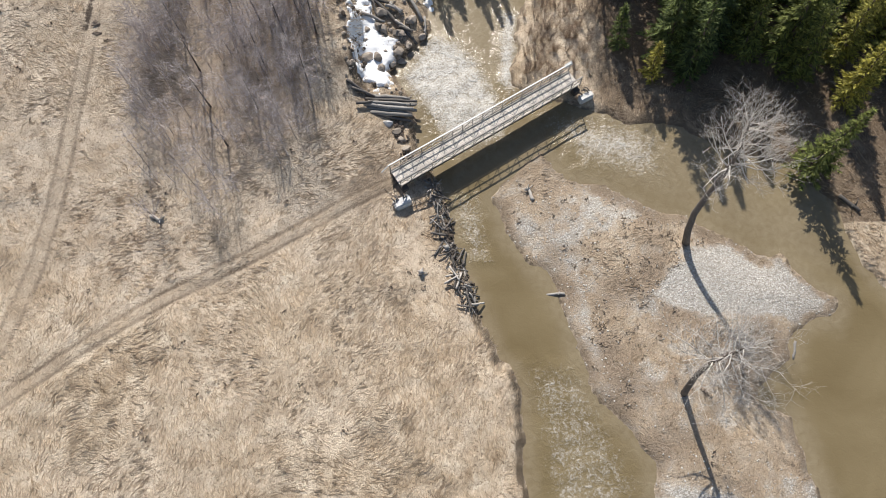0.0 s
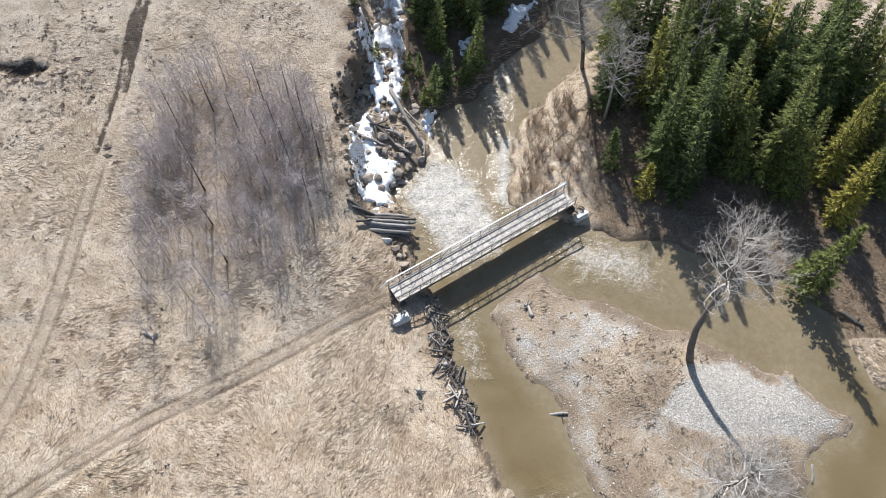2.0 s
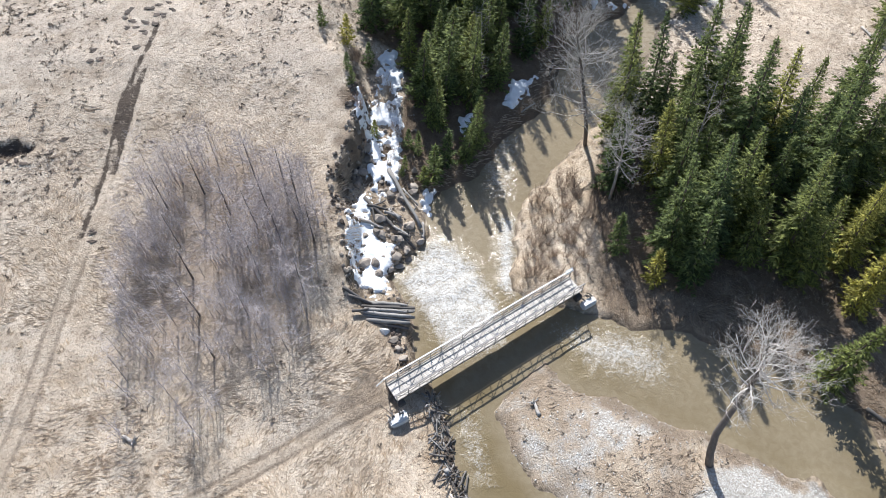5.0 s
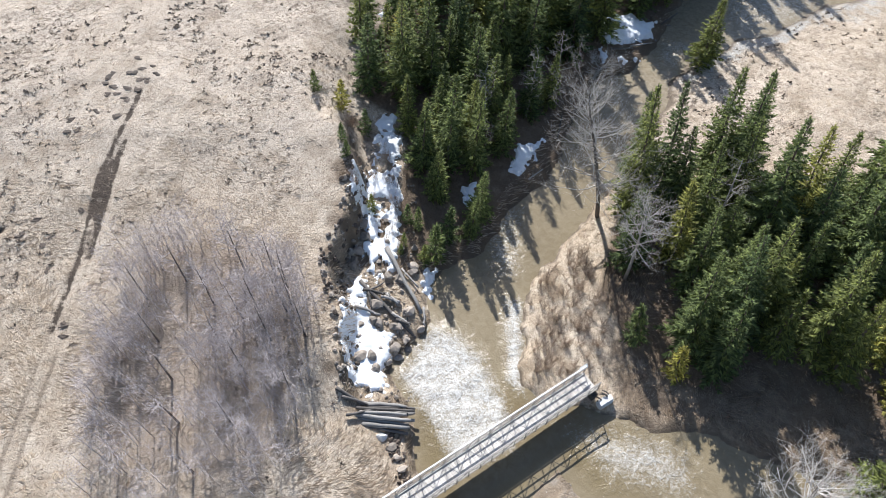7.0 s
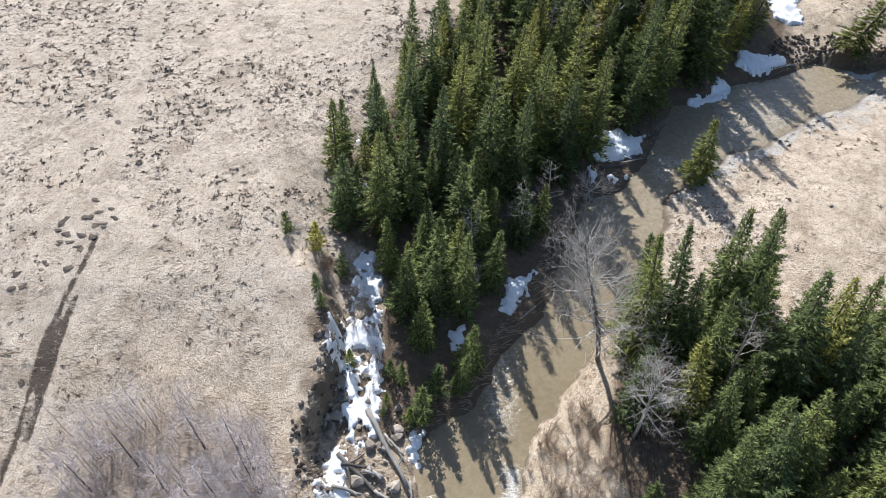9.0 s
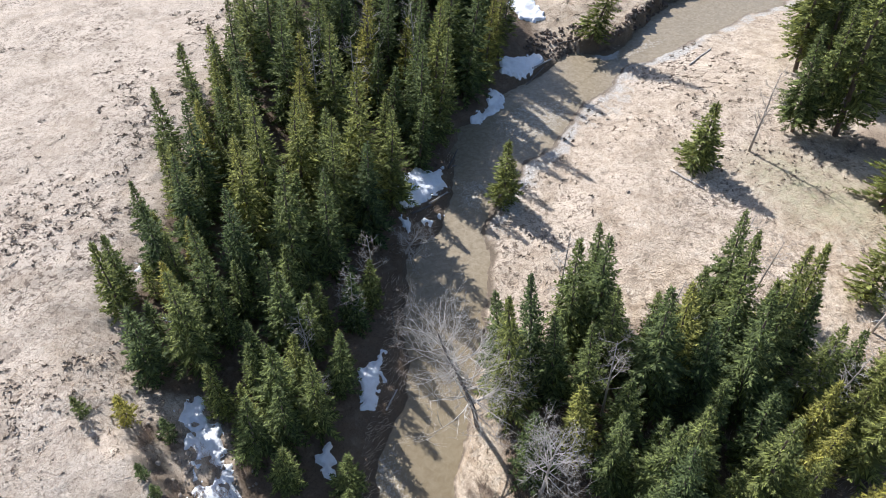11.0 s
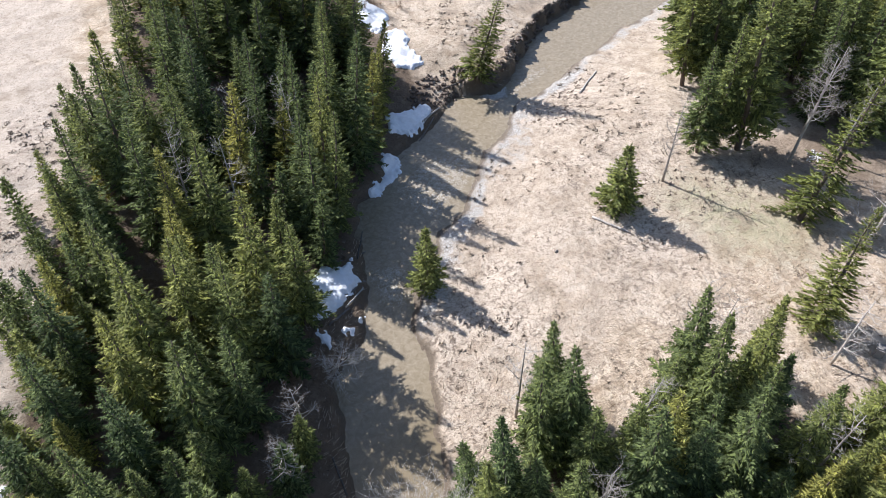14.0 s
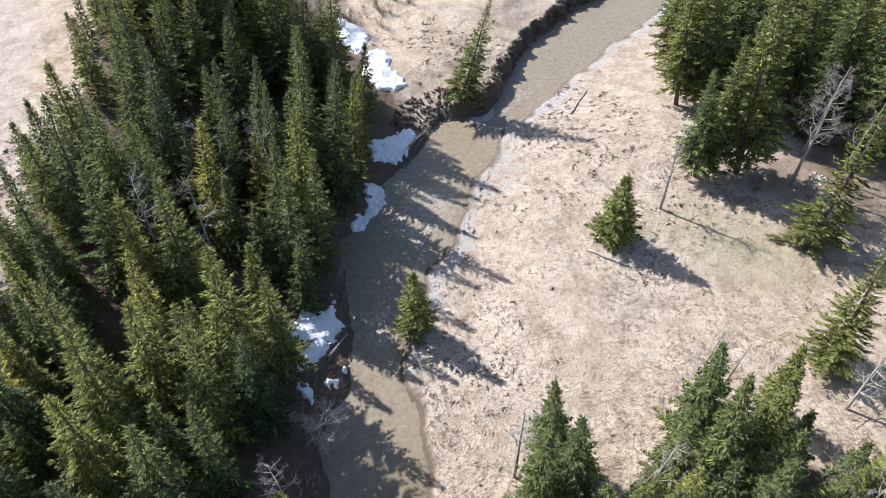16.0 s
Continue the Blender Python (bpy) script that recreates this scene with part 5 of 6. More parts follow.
for i, (x, y, sx, sy, sz) in enumerate([(-5.4, 40.5, 1.3, 0.9, 0.8), (-2.9, 40.0, 1.0, 0.8, 0.7), (-5.7, 39.0, 1.1, 0.9, 0.8), (-3.7, 38.6, 1.0, 0.8, 0.7), (-6.6, 35.8, 1.5, 1.0, 0.8), (-3.5, 43.0, 0.9, 0.8, 0.6), (-4.9, 46.7, 0.8, 0.7, 0.5), (-7.1, 48.3, 1.1, 1.6, 0.7),
                                        (-7.2, 45.4, 1.1, 1.4, 0.7), (-6.7, 38.6, 0.7, 0.8, 0.5), (-5.1, 52.4, 0.6, 0.6, 0.4), (-3.5, 46.2, 0.7, 0.6, 0.5),
                                        (-5.4, 34.8, 1.1, 1.2, 0.7), (-2.5, 44.1, 1.0, 0.8, 0.7), (-3.7, 43.2, 1.0, 0.8, 0.6), (-7.6, 43.8, 0.9, 0.7, 0.6), (-4.4, 35.6, 0.7, 0.6, 0.5),
                                        (-5.1, 36.6, 0.5, 0.6, 0.4), (-6.7, 37.0, 0.6, 0.5, 0.4), (-3.6, 36.2, 0.9, 0.7, 0.5), (-2.8, 37.0, 0.7, 0.6, 0.5),
                                        (-4.6, 43.2, 1.2, 1.0, 0.8), (-2.5, 44.6, 1.1, 0.9, 0.7), (-5.5, 40.4, 1.3, 1.0, 0.8), (-5.2, 38.8, 1.1, 0.9, 0.7), (-4.0, 38.6, 1.0, 0.8, 0.7), (-2.7, 40.1, 1.1, 0.9, 0.7), (-5.7, 35.9, 1.3, 1.0, 0.8), (-5.4, 34.9, 1.0, 0.8, 0.7), (-3.8, 36.8, 1.1, 0.9, 0.7), (-3.0, 37.6, 0.9, 0.7, 0.6), (-7.5, 44.4, 1.0, 0.8, 0.7), (-6.8, 47.0, 1.2, 1.0, 0.8), (-2.4, 46.4, 0.9, 0.7, 0.6), (-4.5, 53.3, 0.8, 0.6, 0.5), (-1.8, 38.7, 0.9, 0.7, 0.6)]):
    solid("boulder", lump(i + 20, (sx, sy, sz), 0.35), ROCK, "brown boulder among old snow in the gully", "boulder", (x, y, ground_at(x, y) + 0.02), i * 57, "gully boulders")
rng = random.Random(44)
for i in range(240):
    y = rng.uniform(32, 60)
    x = float(gully_x(y)) + rng.choice((rng.uniform(-3.0, -0.6), rng.uniform(0.0, 3.0)))
    if y > 46 and x > -3.4:
        continue
    s = rng.uniform(0.18, 0.62)
    solid("stone", lump(i + 50, (s, s * rng.uniform(0.7, 1), s * 0.7), 0.3, 1), ROCK, "rough brown stone on the gully's edge", "stone", (x, y, ground_at(x, y)), rng.uniform(0, 360), "gully stones")

for i, (a, b, r) in enumerate([((-4.8, 46.0), (-1.7, 39.9), 0.22), ((-6.9, 42.3), (-2.2, 37.9), 0.17), ((-7.2, 40.0), (-5.1, 39.4), 0.15), ((-3.8, 39.1), (-2.6, 38.8), 0.16),
                               ((-5.1, 41.1), (-3.5, 40.7), 0.15), ((-6.3, 41.4), (-5.0, 42.4), 0.10), ((-1.6, 40.6), (-1.5, 38.9), 0.14),
                               ((-6.6, 41.5), (-4.6, 41.4), 0.14), ((-4.7, 41.4), (-3.7, 40.5), 0.16), ((-6.2, 41.4), (-5.8, 39.9), 0.11), ((-4.2, 39.7), (-2.7, 38.8), 0.13), ((-7.2, 30.5), (-3.9, 31.6), 0.12), ((-3.5, 44.1), (-2.0, 42.5), 0.12)]):
    lay_log(a, b, r, GREY_WOOD if i % 2 == 0 else DARK_WOOD, "weathered log fallen across the snowy gully", group="gully logs", lift=0.25, seed=340 + i, snag=2)

def strew(name, material, label, category, seed, count, place, sizes):
    """Many small stones or clods as one heap of stuff."""
    rng = random.Random(seed)
    shapes = [lump(seed + i, (1, 0.8, 0.72), 0.45, 1) for i in range(6)]
    heap = Soup()
    for i in range(count):
        x, y = place(rng)
        k, a, l = rng.uniform(*sizes), rng.uniform(0, 6.28), rng.choice(shapes)
        z, c, d = ground_at(x, y), math.cos(a), math.sin(a)
        heap.add([(x + k * (v[0] * c - v[1] * d), y + k * (v[0] * d + v[1] * c), z + k * v[2]) for v in l.v], l.f)
    solid(name, heap, material, label, category, kind="stuff")


def on_scarp(rng):
    y = rng.uniform(33, 53)
    return float(scarp_x(y)) + rng.uniform(-0.5, 1.6), y


def under_cut(rng):
    k = rng.random()
    return 47.5 + 10 * k, 95.0 + rng.uniform(0, 5.0) * (0.5 + 0.5 * math.sin(3.14 * k))


strew("bank_rubble", ROCK, "brown stones sticking out of the broken gully bank", "rubble", 46, 90, on_scarp, (0.2, 0.7))
strew("bank_clods", DARK_SOIL, "dark clods of earth on the broken gully bank", "earth clods", 47, 120, on_scarp, (0.2, 0.8))
strew("cut_bank_clods", DARK_SOIL, "dark clods of earth fallen from the cut bank", "earth clods", 45, 220, under_cut, (0.2, 0.85))
strew("pile_rubble", DARK_SOIL, "dark stones and earth fallen below the log pile", "rubble", 49, 70, lambda rng: (lambda k: (-4.0 + 1.6 * k + rng.gauss(0, 0.3), 29.6 - 4.6 * k + rng.gauss(0, 0.3)))(rng.random()), (0.15, 0.5))
strew("drift_rubble", DARK_SOIL, "dark stones and roots along the foot of the bank", "rubble", 50, 110, lambda rng: (lambda y: (float(np.interp(y, [13, 15.3, 17.6, 20.1, 22, 24], [2.5, 1.7, 0.8, 0.2, -0.2, -0.8])) + rng.gauss(0.1, 0.25), y))(rng.uniform(12.6, 24.2)), (0.15, 0.5))
# dark lumps added to imitate the ragged shade under the cut bank
strew("cut_bank_rubble", DARK_SOIL, "dark clods standing in for the ragged shade along the cut bank", "earth clods", 51, 170, lambda rng: (lambda x: (x, float(np.interp(x, [57, 59.5, 63.4, 72, 77, 87, 96], [94.2, 93.4, 95.2, 98.7, 100.8, 102.9, 103.2])) + rng.uniform(0.0, 1.3)))(rng.uniform(57.5, 95)), (0.3, 1.1))
strew("gully_rubble", ROCK, "small brown stones strewn over the gully's sides", "rubble", 48, 280, lambda rng: (lambda y: (float(gully_x(y)) + rng.uniform(-2.4, 3.2), y))(rng.uniform(32.5, 58)), (0.1, 0.38))
for i, (a, b, r) in enumerate([((46.0, 93.2), (50.5, 94.6), 0.14), ((44.5, 91.4), (48.5, 93.4), 0.10), ((39.0, 88.6), (40.6, 90.6), 0.10), ((22.4, 75.4), (25.2, 76.6), 0.10), ((20.0, 74.6), (22.6, 75.2), 0.12),
                               ((12.2, 60.8), (13.0, 64.0), 0.08), ((8.6, 55.0), (10.2, 56.4), 0.09), ((27.0, 80.0), (30.0, 83.4), 0.09), ((53.0, 97.0), (55.5, 96.0), 0.12)]):
    lay_log(a, b, r, DARK_WOOD if i % 3 else GREY_WOOD, "dead branch lying along the shaded river bank", "dead_branch", "dead branches on the bank", 0.05, 360 + i, 3)

# driftwood along the foot of the near bank
drift_line = [(-0.9, 24.0), (-0.3, 22.0), (0.1, 20.1), (0.7, 17.6), (1.6, 15.3), (2.4, 13.0)]
rng = random.Random(8)
for i in range(110):
    k = rng.uniform(0, len(drift_line) - 1.001)
    j = int(k)
    x = drift_line[j][0] + (drift_line[j + 1][0] - drift_line[j][0]) * (k - j) + rng.gauss(0, 0.36)
    y = drift_line[j][1] + (drift_line[j + 1][1] - drift_line[j][1]) * (k - j)
    ln, a = rng.uniform(0.5, 1.6), rng.uniform(0, 3.14)
    dx, dy = math.cos(a) * ln / 2, math.sin(a) * ln / 2
    lay_log((x - dx, y - dy), (x + dx, y + dy), rng.uniform(0.035, 0.10), DARK_WOOD if i % 5 < 3 else GREY_WOOD, "weathered driftwood piece lodged on the bank", "driftwood", "driftwood on the bank",
            rng.uniform(0.0, 0.3), 400 + i, 1)
for i, (a, b) in enumerate([((0.2, 15.6), (1.5, 16.0)), ((0.1, 15.0), (1.2, 15.7)), ((0.5, 16.4), (1.3, 15.2)), ((1.0, 14.6), (1.4, 15.9)), ((2.2, 13.4), (3.2, 13.7))]):
    lay_log(a, b, 0.09, PALE_TWIG, "bleached driftwood pole heaped on the bank", "driftwood", "driftwood on the bank", 0.3, 480 + i)
for i, (x, y) in enumerate([(-1.7, 15.9), (0.3, 18.0)]):
    s = Soup()
    tube(s, [(0, 0, -0.1), (0, 0, 0.3), (0.02, 0, 0.42)], [0.24, 0.17, 0.16], 9)
    for k in range(5):
        a = k * 1.3
        tube(s, [(0.1 * math.cos(a), 0.1 * math.sin(a), 0.15), (0.5 * math.cos(a), 0.5 * math.sin(a), -0.05)], [0.08, 0.03], 4)
    solid("stump", s, GREY_WOOD, "small cut grey stump near the bank", "stump", (x, y, ground_at(x, y)), group="stumps", flat=False)


def root_stump(x, y, turn, ln, label):
    s = log_mesh(7, ln, 0.16, 0.7)
    rng = random.Random(int(x * 7))
    for k in range(7):
        a = k * 0.9
        tube(s, [(ln / 2 - 0.1, 0, 0), (ln / 2 + rng.uniform(0, 0.3), math.cos(a) * 0.5, math.sin(a) * 0.35 + 0.1)], [0.09, 0.02], 4)
    solid("root_stump", s, PALE_TWIG, label, "stump", (x, y, ground_at(x, y) + 0.14), turn, flat=False)


TURF = [(-31.1, 62.5), (-31.4, 61.9), (-31.4, 61.2), (-30.7, 60.8), (-31.0, 59.6), (-30.2, 59.8), (-29.6, 62.6), (-29.0, 62.6), (-28.4, 63.1), (-28.2, 61.7), (-28.3, 60.3), (-29.1, 60.5), (-29.2, 59.3),
        (-28.3, 58.1), (-29.3, 64.7), (-27.5, 63.4), (-26.8, 62.2), (-27.6, 61.7), (-31.3, 57.5), (-29.4, 57.2), (-33.5, 56.8), (-32.5, 55.6), (-33.4, 55.4), (-30.4, 47.4), (-33.9, 46.7), (-32.8, 44.3),
        (-31.9, 42.2), (-29.2, 37.3), (-29.1, 36.5)]
TURF += [(-37.0, 44.0), (-37.6, 44.3), (-34.8, 45.3), (-39.0, 44.3), (-31.9, 80.0), (-30.1, 75.5), (-31.7, 71.8)]
# torn-up turf round the end of the ruts and on the field
rng = random.Random(62)
turf = [lump(700 + i, (1.0, 0.62, 0.2), 0.9, 2) for i in range(5)]
turf = [t.mesh("turf_clod", DARK_SOIL) for t in turf]
for x, y in TURF:
    for k in range(2):
        o = new("turf_clod", rng.choice(turf))
        px, py = x + rng.uniform(-0.28, 0.28) * k, y + rng.uniform(-0.3, 0.3) * k
        o.matrix_basis = pose(px, py, ground_at(px, py) - 0.02, 0, 0, rng.uniform(-30, 30)) @ Matrix.Diagonal((rng.uniform(0.4, 0.95), rng.uniform(0.5, 1.15), rng.uniform(0.4, 0.9), 1))
        tagged(o, "dark clod of torn-up turf on the pale field", "turf clod", "turf clods on the field")


root_stump(7.2, 22.8, 110, 1.1, "bleached uprooted stump lying on the gravel island")
root_stump(-22.5, 20.2, -20, 1.0, "pale fallen stump at the edge of the sapling grove")
lay_log((7.8, 14.45), (9.5, 14.4), 0.13, GREY_WOOD, "grey log stranded on the gravel shore", seed=501, snag=1)
lay_log((26.9, 10.6), (26.5, 9.2), 0.12, GREY_WOOD, "short grey log at the pond's edge", seed=502)
lay_log((66.7, 84.9), (72.4, 86.9), 0.13, GREY_WOOD, "long grey pole lying on the meadow", seed=503)
lay_log((49.0, 68.0), (50.2, 63.8), 0.14, PALE_TWIG, "bleached fallen trunk in the meadow beside the lone spruce", seed=504, snag=7)
lay_log((32.6, 22.6), (33.9, 21.1), 0.18, DARK_WOOD, "dark sunken log on the undercut bank", seed=505, snag=3)
lay_log((22.5, 76.4), (26.0, 77.4), 0.16, DARK_WOOD, "dark log lying beside the snow bank", seed=506, snag=2)
lay_log((24.0, 80.4), (28.6, 80.8), 0.10, DARK_WOOD, "dark branch lying in the shallow river", seed=507, snag=4)
solid("stump", bevelled_block((0.9, 0.8, 1.3), 0.12, 4), GREY_WOOD, "broken grey tree stump beside the dead tree", "stump", (54.6, 40.3, ground_at(54.6, 40.3) - 0.1), 20, "stumps")
solid("stump", lump(77, (0.35, 0.3, 0.9), 0.3), PALE_TWIG, "small bleached stump at the stand's edge", "stump", (31.5, 54.8, ground_at(31.5, 54.8)), group="stumps")
s = Soup()
box(s, (0, 0, 0.62), (0.22, 0.12, 1.25))
solid("post", s, GREY_WOOD, "short grey wooden post beside the lone spruce", "post", (51.7, 65.1, ground_at(51.7, 65.1) - 0.05), 25)
for i, (x, y, sz) in enumerate([(42.5, 67.2, 0.5), (67.0, 54.5, 0.9), (29.5, 50.0, 0.6)]):
    solid("rock", lump(90 + i, (sz, sz * 0.8, sz * 0.7)), ROCK, "single brown rock in the dry meadow", "rock", (x, y, ground_at(x, y)), i * 60, "meadow rocks", flat=False)
s = Soup()
rng = random.Random(70)
for i in range(60):
    a, r = rng.uniform(0, 6.28), rng.uniform(0, 1.5) ** 0.9
    p = Vector((math.cos(a) * r, math.sin(a) * r * 0.7, 0.05))
    l = lump(i + 200, (0.32, 0.28, 0.2), 0.3, 1)
    s.add([v + p for v in l.v], l.f)
solid("ash_heap", s, PEBBLE, "heap of pale stones and ash in the clearing", "stone heap", (76.6, 57.6, ground_at(76.6, 57.6)), kind="stuff")


# ---- old snow ----
def snow_patch(outline, thick, label, seed, ragged=0.5, holes=0.0):
    xs, ys = [p[0] for p in outline], [p[1] for p in outline]
    step = 0.12
    gx, gy = np.meshgrid(np.arange(min(xs) - 0.6, max(xs) + 0.6, step), np.arange(min(ys) - 0.6, max(ys) + 0.6, step))
    x, y = gx.ravel(), gy.ravel()
    d = line_distance(x, y, outline, True)
    d = np.where(inside(x, y, outline), d, -d) + ragged * (0.6 * value_noise(x, y, 1.1, seed) + 0.5 * value_noise(x, y, 0.42, seed + 1) + 0.25 * value_noise(x, y, 0.2, seed + 6))
    if holes:
        d = np.minimum(d, (0.62 - holes - value_noise(x, y, 1.3, seed + 2) * 0.7 - value_noise(x, y, 0.6, seed + 3) * 0.5 - value_noise(x, y, 0.28, seed + 4) * 0.3) * 1.2)
    z = np.maximum(full_height(x, y), water_level(y)) + thick * smooth(d / 0.5) - 0.05 + 0.05 * value_noise(x, y, 0.8, seed + 5) * smooth(d / 0.4)
    ny, nx = gx.shape
    idx = np.arange(nx * ny).reshape(ny, nx)
    quads = np.stack([idx[:-1, :-1], idx[:-1, 1:], idx[1:, 1:], idx[1:, :-1]], -1).reshape(-1, 4)
    quads = quads[(d[quads] > -0.05).all(1)]
    used = np.unique(quads)
    to = np.zeros(nx * ny, np.int64)
    to[used] = np.arange(len(used))
    me = bpy.data.meshes.new("snow_patch")
    me.from_pydata(np.stack([x, y, z], -1)[used].tolist(), [], to[quads].tolist())
    me.polygons.foreach_set("use_smooth", [True] * len(me.polygons))
    me.materials.append(SNOW)
    tagged(new("snow_patch", me), label, "snow patch", "snow patches")


snow_patch([(-6.2, 61.0), (-4.0, 60.8), (-3.5, 57.9), (-3.9, 55.8), (-3.7, 52.2), (-3.5, 49.0), (-3.5, 47.0), (-4.0, 44.4), (-5.2, 43.0), (-6.0, 42.2), (-6.3, 40.0), (-5.2, 38.6), (-3.8, 38.0), (-4.4, 35.6), (-4.4, 33.4),
            (-5.5, 32.0), (-7.2, 33.7), (-8.3, 36.5), (-8.1, 40.0), (-7.9, 42.6), (-6.9, 43.4), (-6.6, 46.3), (-7.6, 49.0), (-8.0, 51.6), (-7.0, 52.8), (-6.1, 56.0)], 0.3,
           "melting old snow filling the stony gully", 100, 0.7, 0.02)
for i, (outline, thick) in enumerate([
        ([(18.3, 76.9), (19.6, 79.8), (23.0, 80.3), (26.3, 80.0), (25.4, 77.2), (21.6, 75.6), (19.0, 75.4)], 0.5),
        ([(41.6, 93.8), (43.0, 96.3), (50.1, 96.0), (49.2, 94.2), (43.7, 92.0)], 0.45),
        ([(50.2, 106.5), (53.2, 109.4), (56.2, 108.6), (54.4, 105.2), (54.2, 102.2), (52.2, 101.6), (50.2, 103.0)], 0.35),
        ([(50.6, 112.5), (53.4, 116.0), (57.0, 114.0), (54.6, 110.2), (51.8, 109.4)], 0.35),
        ([(33.0, 87.6), (36.5, 88.6), (38.8, 91.6), (41.2, 90.6), (39.1, 88.4), (34.3, 86.2)], 0.3),
        ([(6.9, 55.6), (8.0, 59.2), (10.6, 60.4), (9.6, 57.5), (7.9, 55.4)], 0.3),
        ([(2.1, 53.4), (3.3, 53.8), (3.1, 50.2), (2.2, 50.8)], 0.25),
        ([(-1.5, 44.4), (-0.1, 44.9), (-1.0, 42.0), (-1.8, 42.2)], 0.3),
        ([(18.4, 74.8), (19.7, 73.6), (18.4, 72.0)], 0.3),
        ([(20.4, 73.5), (23.5, 74.1), (21.3, 72.3)], 0.3),
        ([(-7.0, 73.2), (-5.9, 73.0), (-5.2, 74.1), (-6.4, 74.5)], 0.2),
        ([(-5.0, 70.6), (-4.3, 70.5), (-3.8, 71.2), (-4.6, 71.5)], 0.2),
        ([(0.5, 83.2), (1.6, 82.9), (2.3, 84.1), (1.2, 84.5)], 0.2),
        ([(0.7, 85.0), (1.3, 84.9), (1.7, 85.5), (1.0, 85.7)], 0.2),
        ([(-5.2, 68.4), (-4.0, 68.6), (-4.3, 66.5)], 0.2),
        ([(-6.9, 60.0), (-6.2, 61.0), (-6.0, 59.4)], 0.2),
        ([(5.6, 53.8), (6.4, 54.4), (6.9, 53.2)], 0.2)]):
    snow_patch(outline, thick, "shrunken patch of old snow on the shaded bank", 120 + i * 7, 0.6)


# ---- loose stones and grass ----
def scatter_stones(count, seed):
    rng = np.random.default_rng(seed)
    s = Soup()
    shapes = [lump(900 + i, (1, 0.8, 0.55), 0.35, 1) for i in range(4)]
    n = 0
    while n < count:
        x, y = rng.uniform(4, 31), rng.uniform(-1, 26)
        ax, ay = np.array([x]), np.array([y])
        if not inside(ax, ay, ISLAND)[0]:
            continue
        on_gravel = max(area_mask(ax, ay, g, 1.5)[0] for g in (GRAVEL_A, GRAVEL_B, GRAVEL_C))
        if rng.random() > 0.25 + 0.75 * on_gravel:
            continue
        n += 1
        k = 0.04 + 0.17 * rng.random() ** 4
        a = rng.uniform(0, 6.28)
        z = ground_at(x, y)
        l = shapes[n % 4]
        c, d = math.cos(a) * k, math.sin(a) * k
        s.add([(x + v[0] * c - v[1] * d, y + v[0] * d + v[1] * c, z + v[2] * k) for v in l.v], l.f)
    solid("gravel", s, PEBBLE, "pale rounded stones strewn over the island", "gravel", kind="stuff")


scatter_stones(3600, 5)


def grass_stuff():
    """Long dead grass, combed flat in swirls over the meadow."""
    rng = np.random.default_rng(17)
    n = 520000
    x = rng.uniform(-48, 72, n)
    y = rng.uniform(-3, 96, n)
    d, dl, dr, on_island = river_distance(x, y)
    keep = (d > 0.4) & (rng.random(n) < np.exp(-np.maximum(y - 31, 0) / 20))
    for g in (GRAVEL_A, GRAVEL_B, GRAVEL_C, WOOD_WEST, SHRUB_BANK):
        keep &= area_mask(x, y, g, 1.0) < 0.3
    keep &= ~on_island | (rng.random(n) < 0.4)
    for t in (TRACK_BRIDGE, TRACK_FIELD):
        dt = line_distance(x, y, t)
        keep &= (np.abs(dt - 0.65) > 0.28) & ((dt > 1.0) | (rng.random(n) < 0.3))
    x, y = x[keep], y[keep]
    z = full_height(x, y)
    n = len(x)
    a = 1.0 + 2.2 * value_noise(x, y, 8.0, 51) + 0.9 * value_noise(x, y, 1.6, 52) + rng.normal(0, 0.38, n)
    r = rng.uniform(0.3, 0.8, n)
    w = rng.uniform(0.008, 0.02, n)
    ca, sa = np.cos(a), np.sin(a)
    lift = rng.uniform(0.01, 0.05, n) + 0.05 * smooth(value_noise(x, y, 0.7, 53) * 1.6 - 0.2)
    v0 = np.stack([x - sa * w, y + ca * w, z - 0.02], -1)
    v1 = np.stack([x + sa * w, y - ca * w, z - 0.02], -1)
    v2 = np.stack([x + ca * r * 0.55 - sa * w, y + sa * r * 0.55 + ca * w, z + r * lift + 0.012], -1)
    v3 = np.stack([x + ca * r, y + sa * r, z + r * lift * rng.uniform(0.2, 1.1, n) + 0.006], -1)
    i = 4 * np.arange(n)
    verts = np.stack([v0, v1, v2, v3], 1).reshape(-1, 3)
    faces = np.stack([np.stack([i, i + 1, i + 2], -1), np.stack([i + 1, i + 3, i + 2], -1)], 1).reshape(-1, 3)
    me = bpy.data.meshes.new("grass")
    me.vertices.add(len(verts))
    me.vertices.foreach_set("co", verts.ravel())
    me.loops.add(faces.size)
    me.loops.foreach_set("vertex_index", faces.ravel().astype(np.int32))
    me.polygons.add(len(faces))
    me.polygons.foreach_set("loop_start", np.arange(0, faces.size, 3, dtype=np.int32))
    me.update(calc_edges=True)
    me.materials.append(STRAW)
    tagged(new("grass", me), "dead straw-coloured grass combed flat over the meadow", "grass", kind="stuff")


grass_stuff()


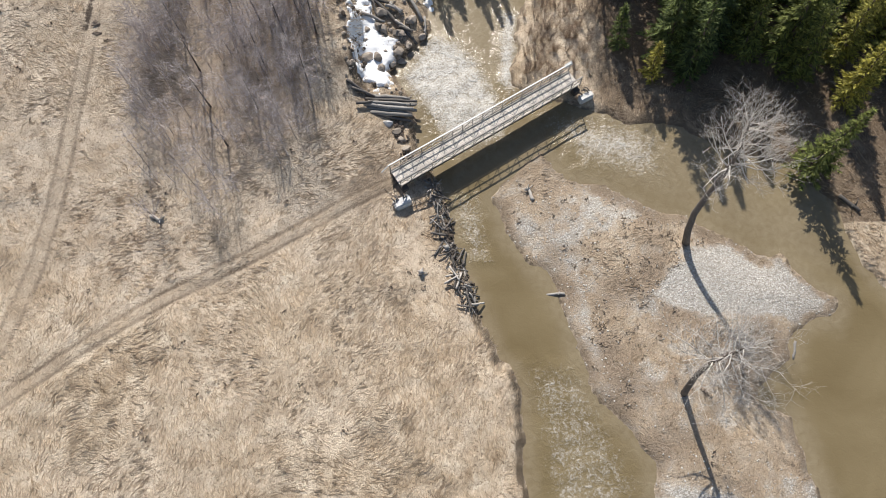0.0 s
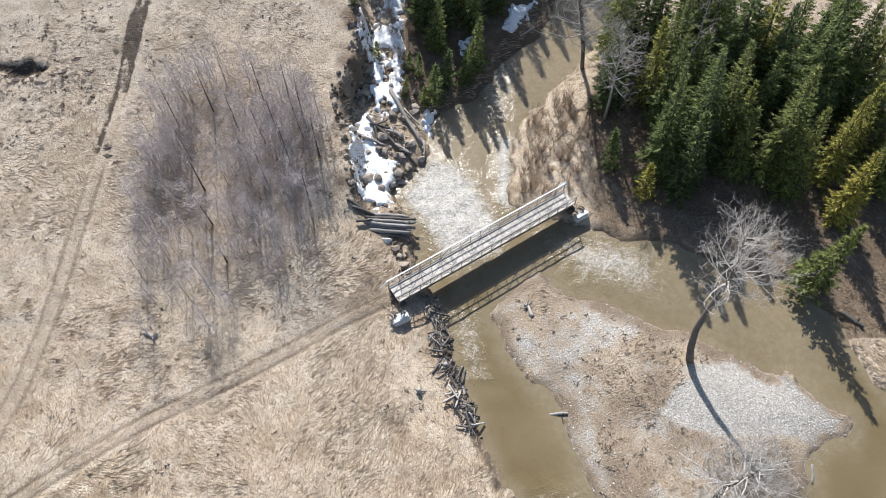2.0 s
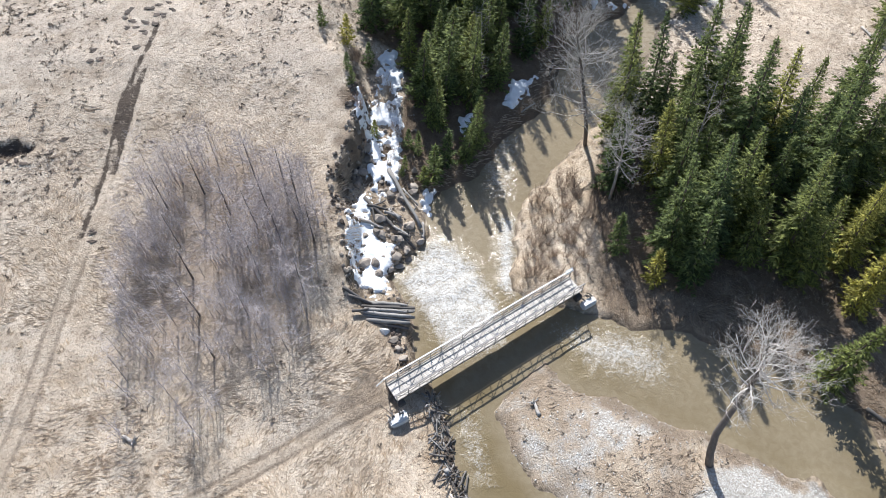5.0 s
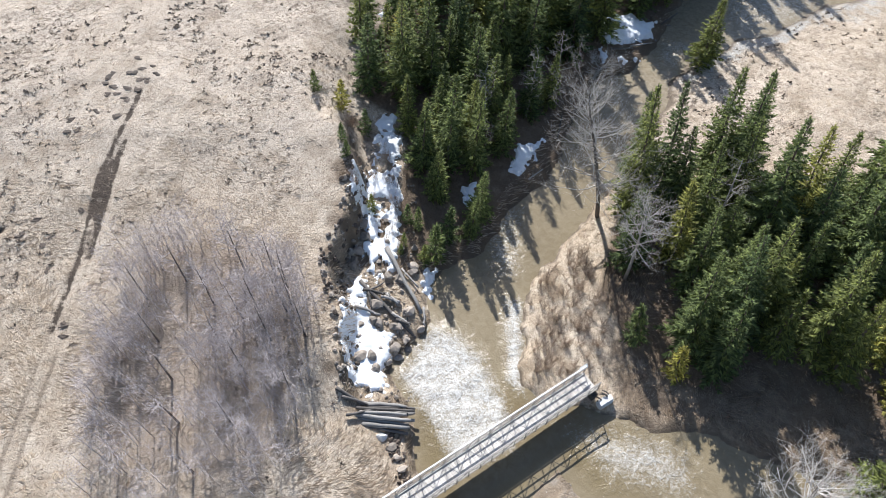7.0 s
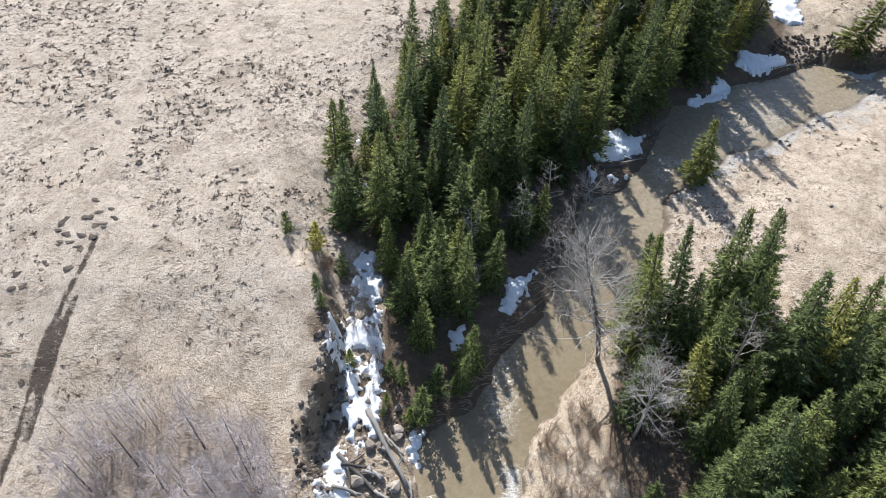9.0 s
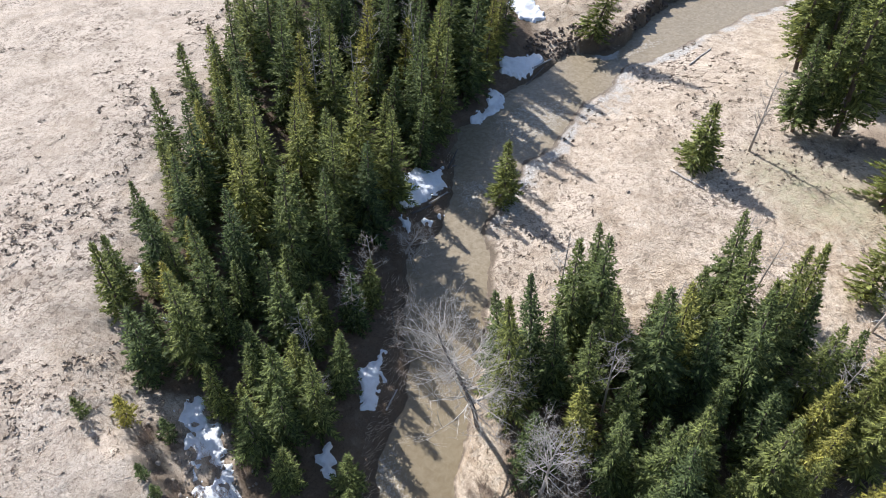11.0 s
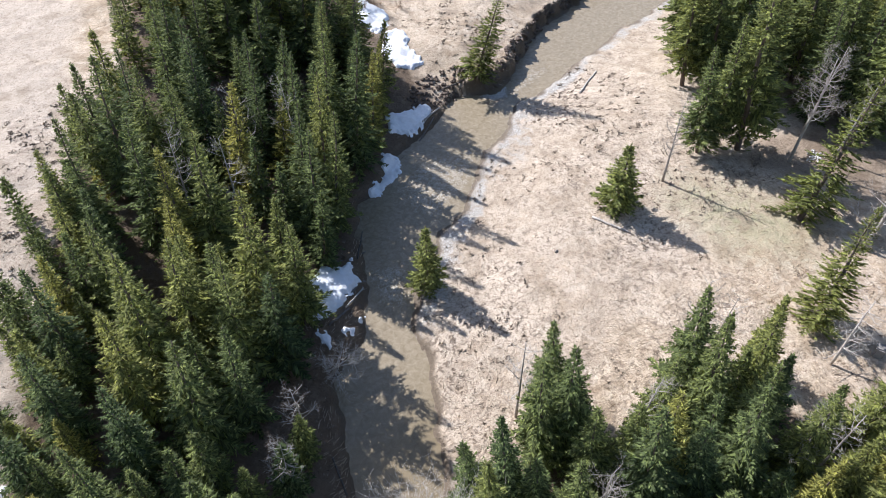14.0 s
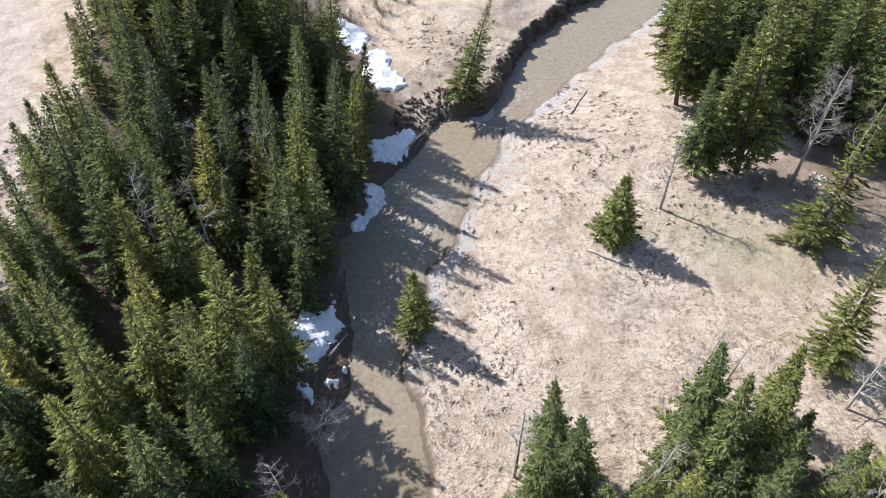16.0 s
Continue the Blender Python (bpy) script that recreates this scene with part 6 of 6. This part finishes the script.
def tussock_stuff():
    """Dark rank clumps that stand out of the pale field."""
    rng = np.random.default_rng(23)
    n = 60000
    x, y = rng.uniform(-62, 74, n), rng.uniform(0, 112, n)
    d, dl, dr, on_island = river_distance(x, y)
    west = (dl < dr) & (x < 20)
    patchy = smooth(0.5 + 0.7 * value_noise(x, y, 9.0, 81) + 0.45 * value_noise(x, y, 2.5, 82))
    thick = np.where(west, np.interp(y, [0, 30, 46, 60, 75], [0.10, 0.24, 0.34, 0.60, 0.85]), np.where(y > 52, 0.45, 0.2))
    near_ditch = np.exp(-((y - 44 - 0.1 * (x + 40)) / 4.5) ** 2) * (x < -31)
    thick = np.where(on_island, 0.8, thick)
    keep = (d > 1.0) & (rng.random(n) < np.maximum(thick * patchy, 0.9 * near_ditch))
    for g in (WOOD_WEST, WOOD_EAST, GRAVEL_B):
        keep &= area_mask(x, y, g, 0.5) < 0.5
    for t in (TRACK_BRIDGE, TRACK_FIELD):
        keep &= line_distance(x, y, t) > 1.3
    x, y = x[keep], y[keep]
    z = full_height(x, y)
    s = Soup()
    for i in range(len(x)):
        size = (0.09 + 0.22 * rng.random() ** 2) * (1.25 if y[i] > 60 else 1.0)
        turn, long_way = rng.normal(0.2, 0.6), rng.uniform(1.2, 2.0)
        ct, st = math.cos(turn), math.sin(turn)
        for k in range(9):
            a, r = rng.uniform(0, 6.28), size * rng.uniform(0.0, 0.9)
            u, v = math.cos(a) * r * long_way, math.sin(a) * r * 0.8
            px, py = x[i] + u * ct - v * st, y[i] + u * st + v * ct
            tip = (px + rng.normal(0, size * 0.5), py + rng.normal(0, size * 0.5), z[i] + size * rng.uniform(0.2, 0.6))
            w = size * rng.uniform(0.25, 0.5)
            b = rng.uniform(0, 6.28)
            s.add([(px + math.cos(b) * w, py + math.sin(b) * w, z[i] - 0.02), (px - math.cos(b) * w, py - math.sin(b) * w, z[i] - 0.02), tip], [(0, 1, 2)])
    solid("tussocks", s, TUSSOCK, "dark brown rank grass clumps dotting the pale field", "grass clumps", kind="stuff")


tussock_stuff()
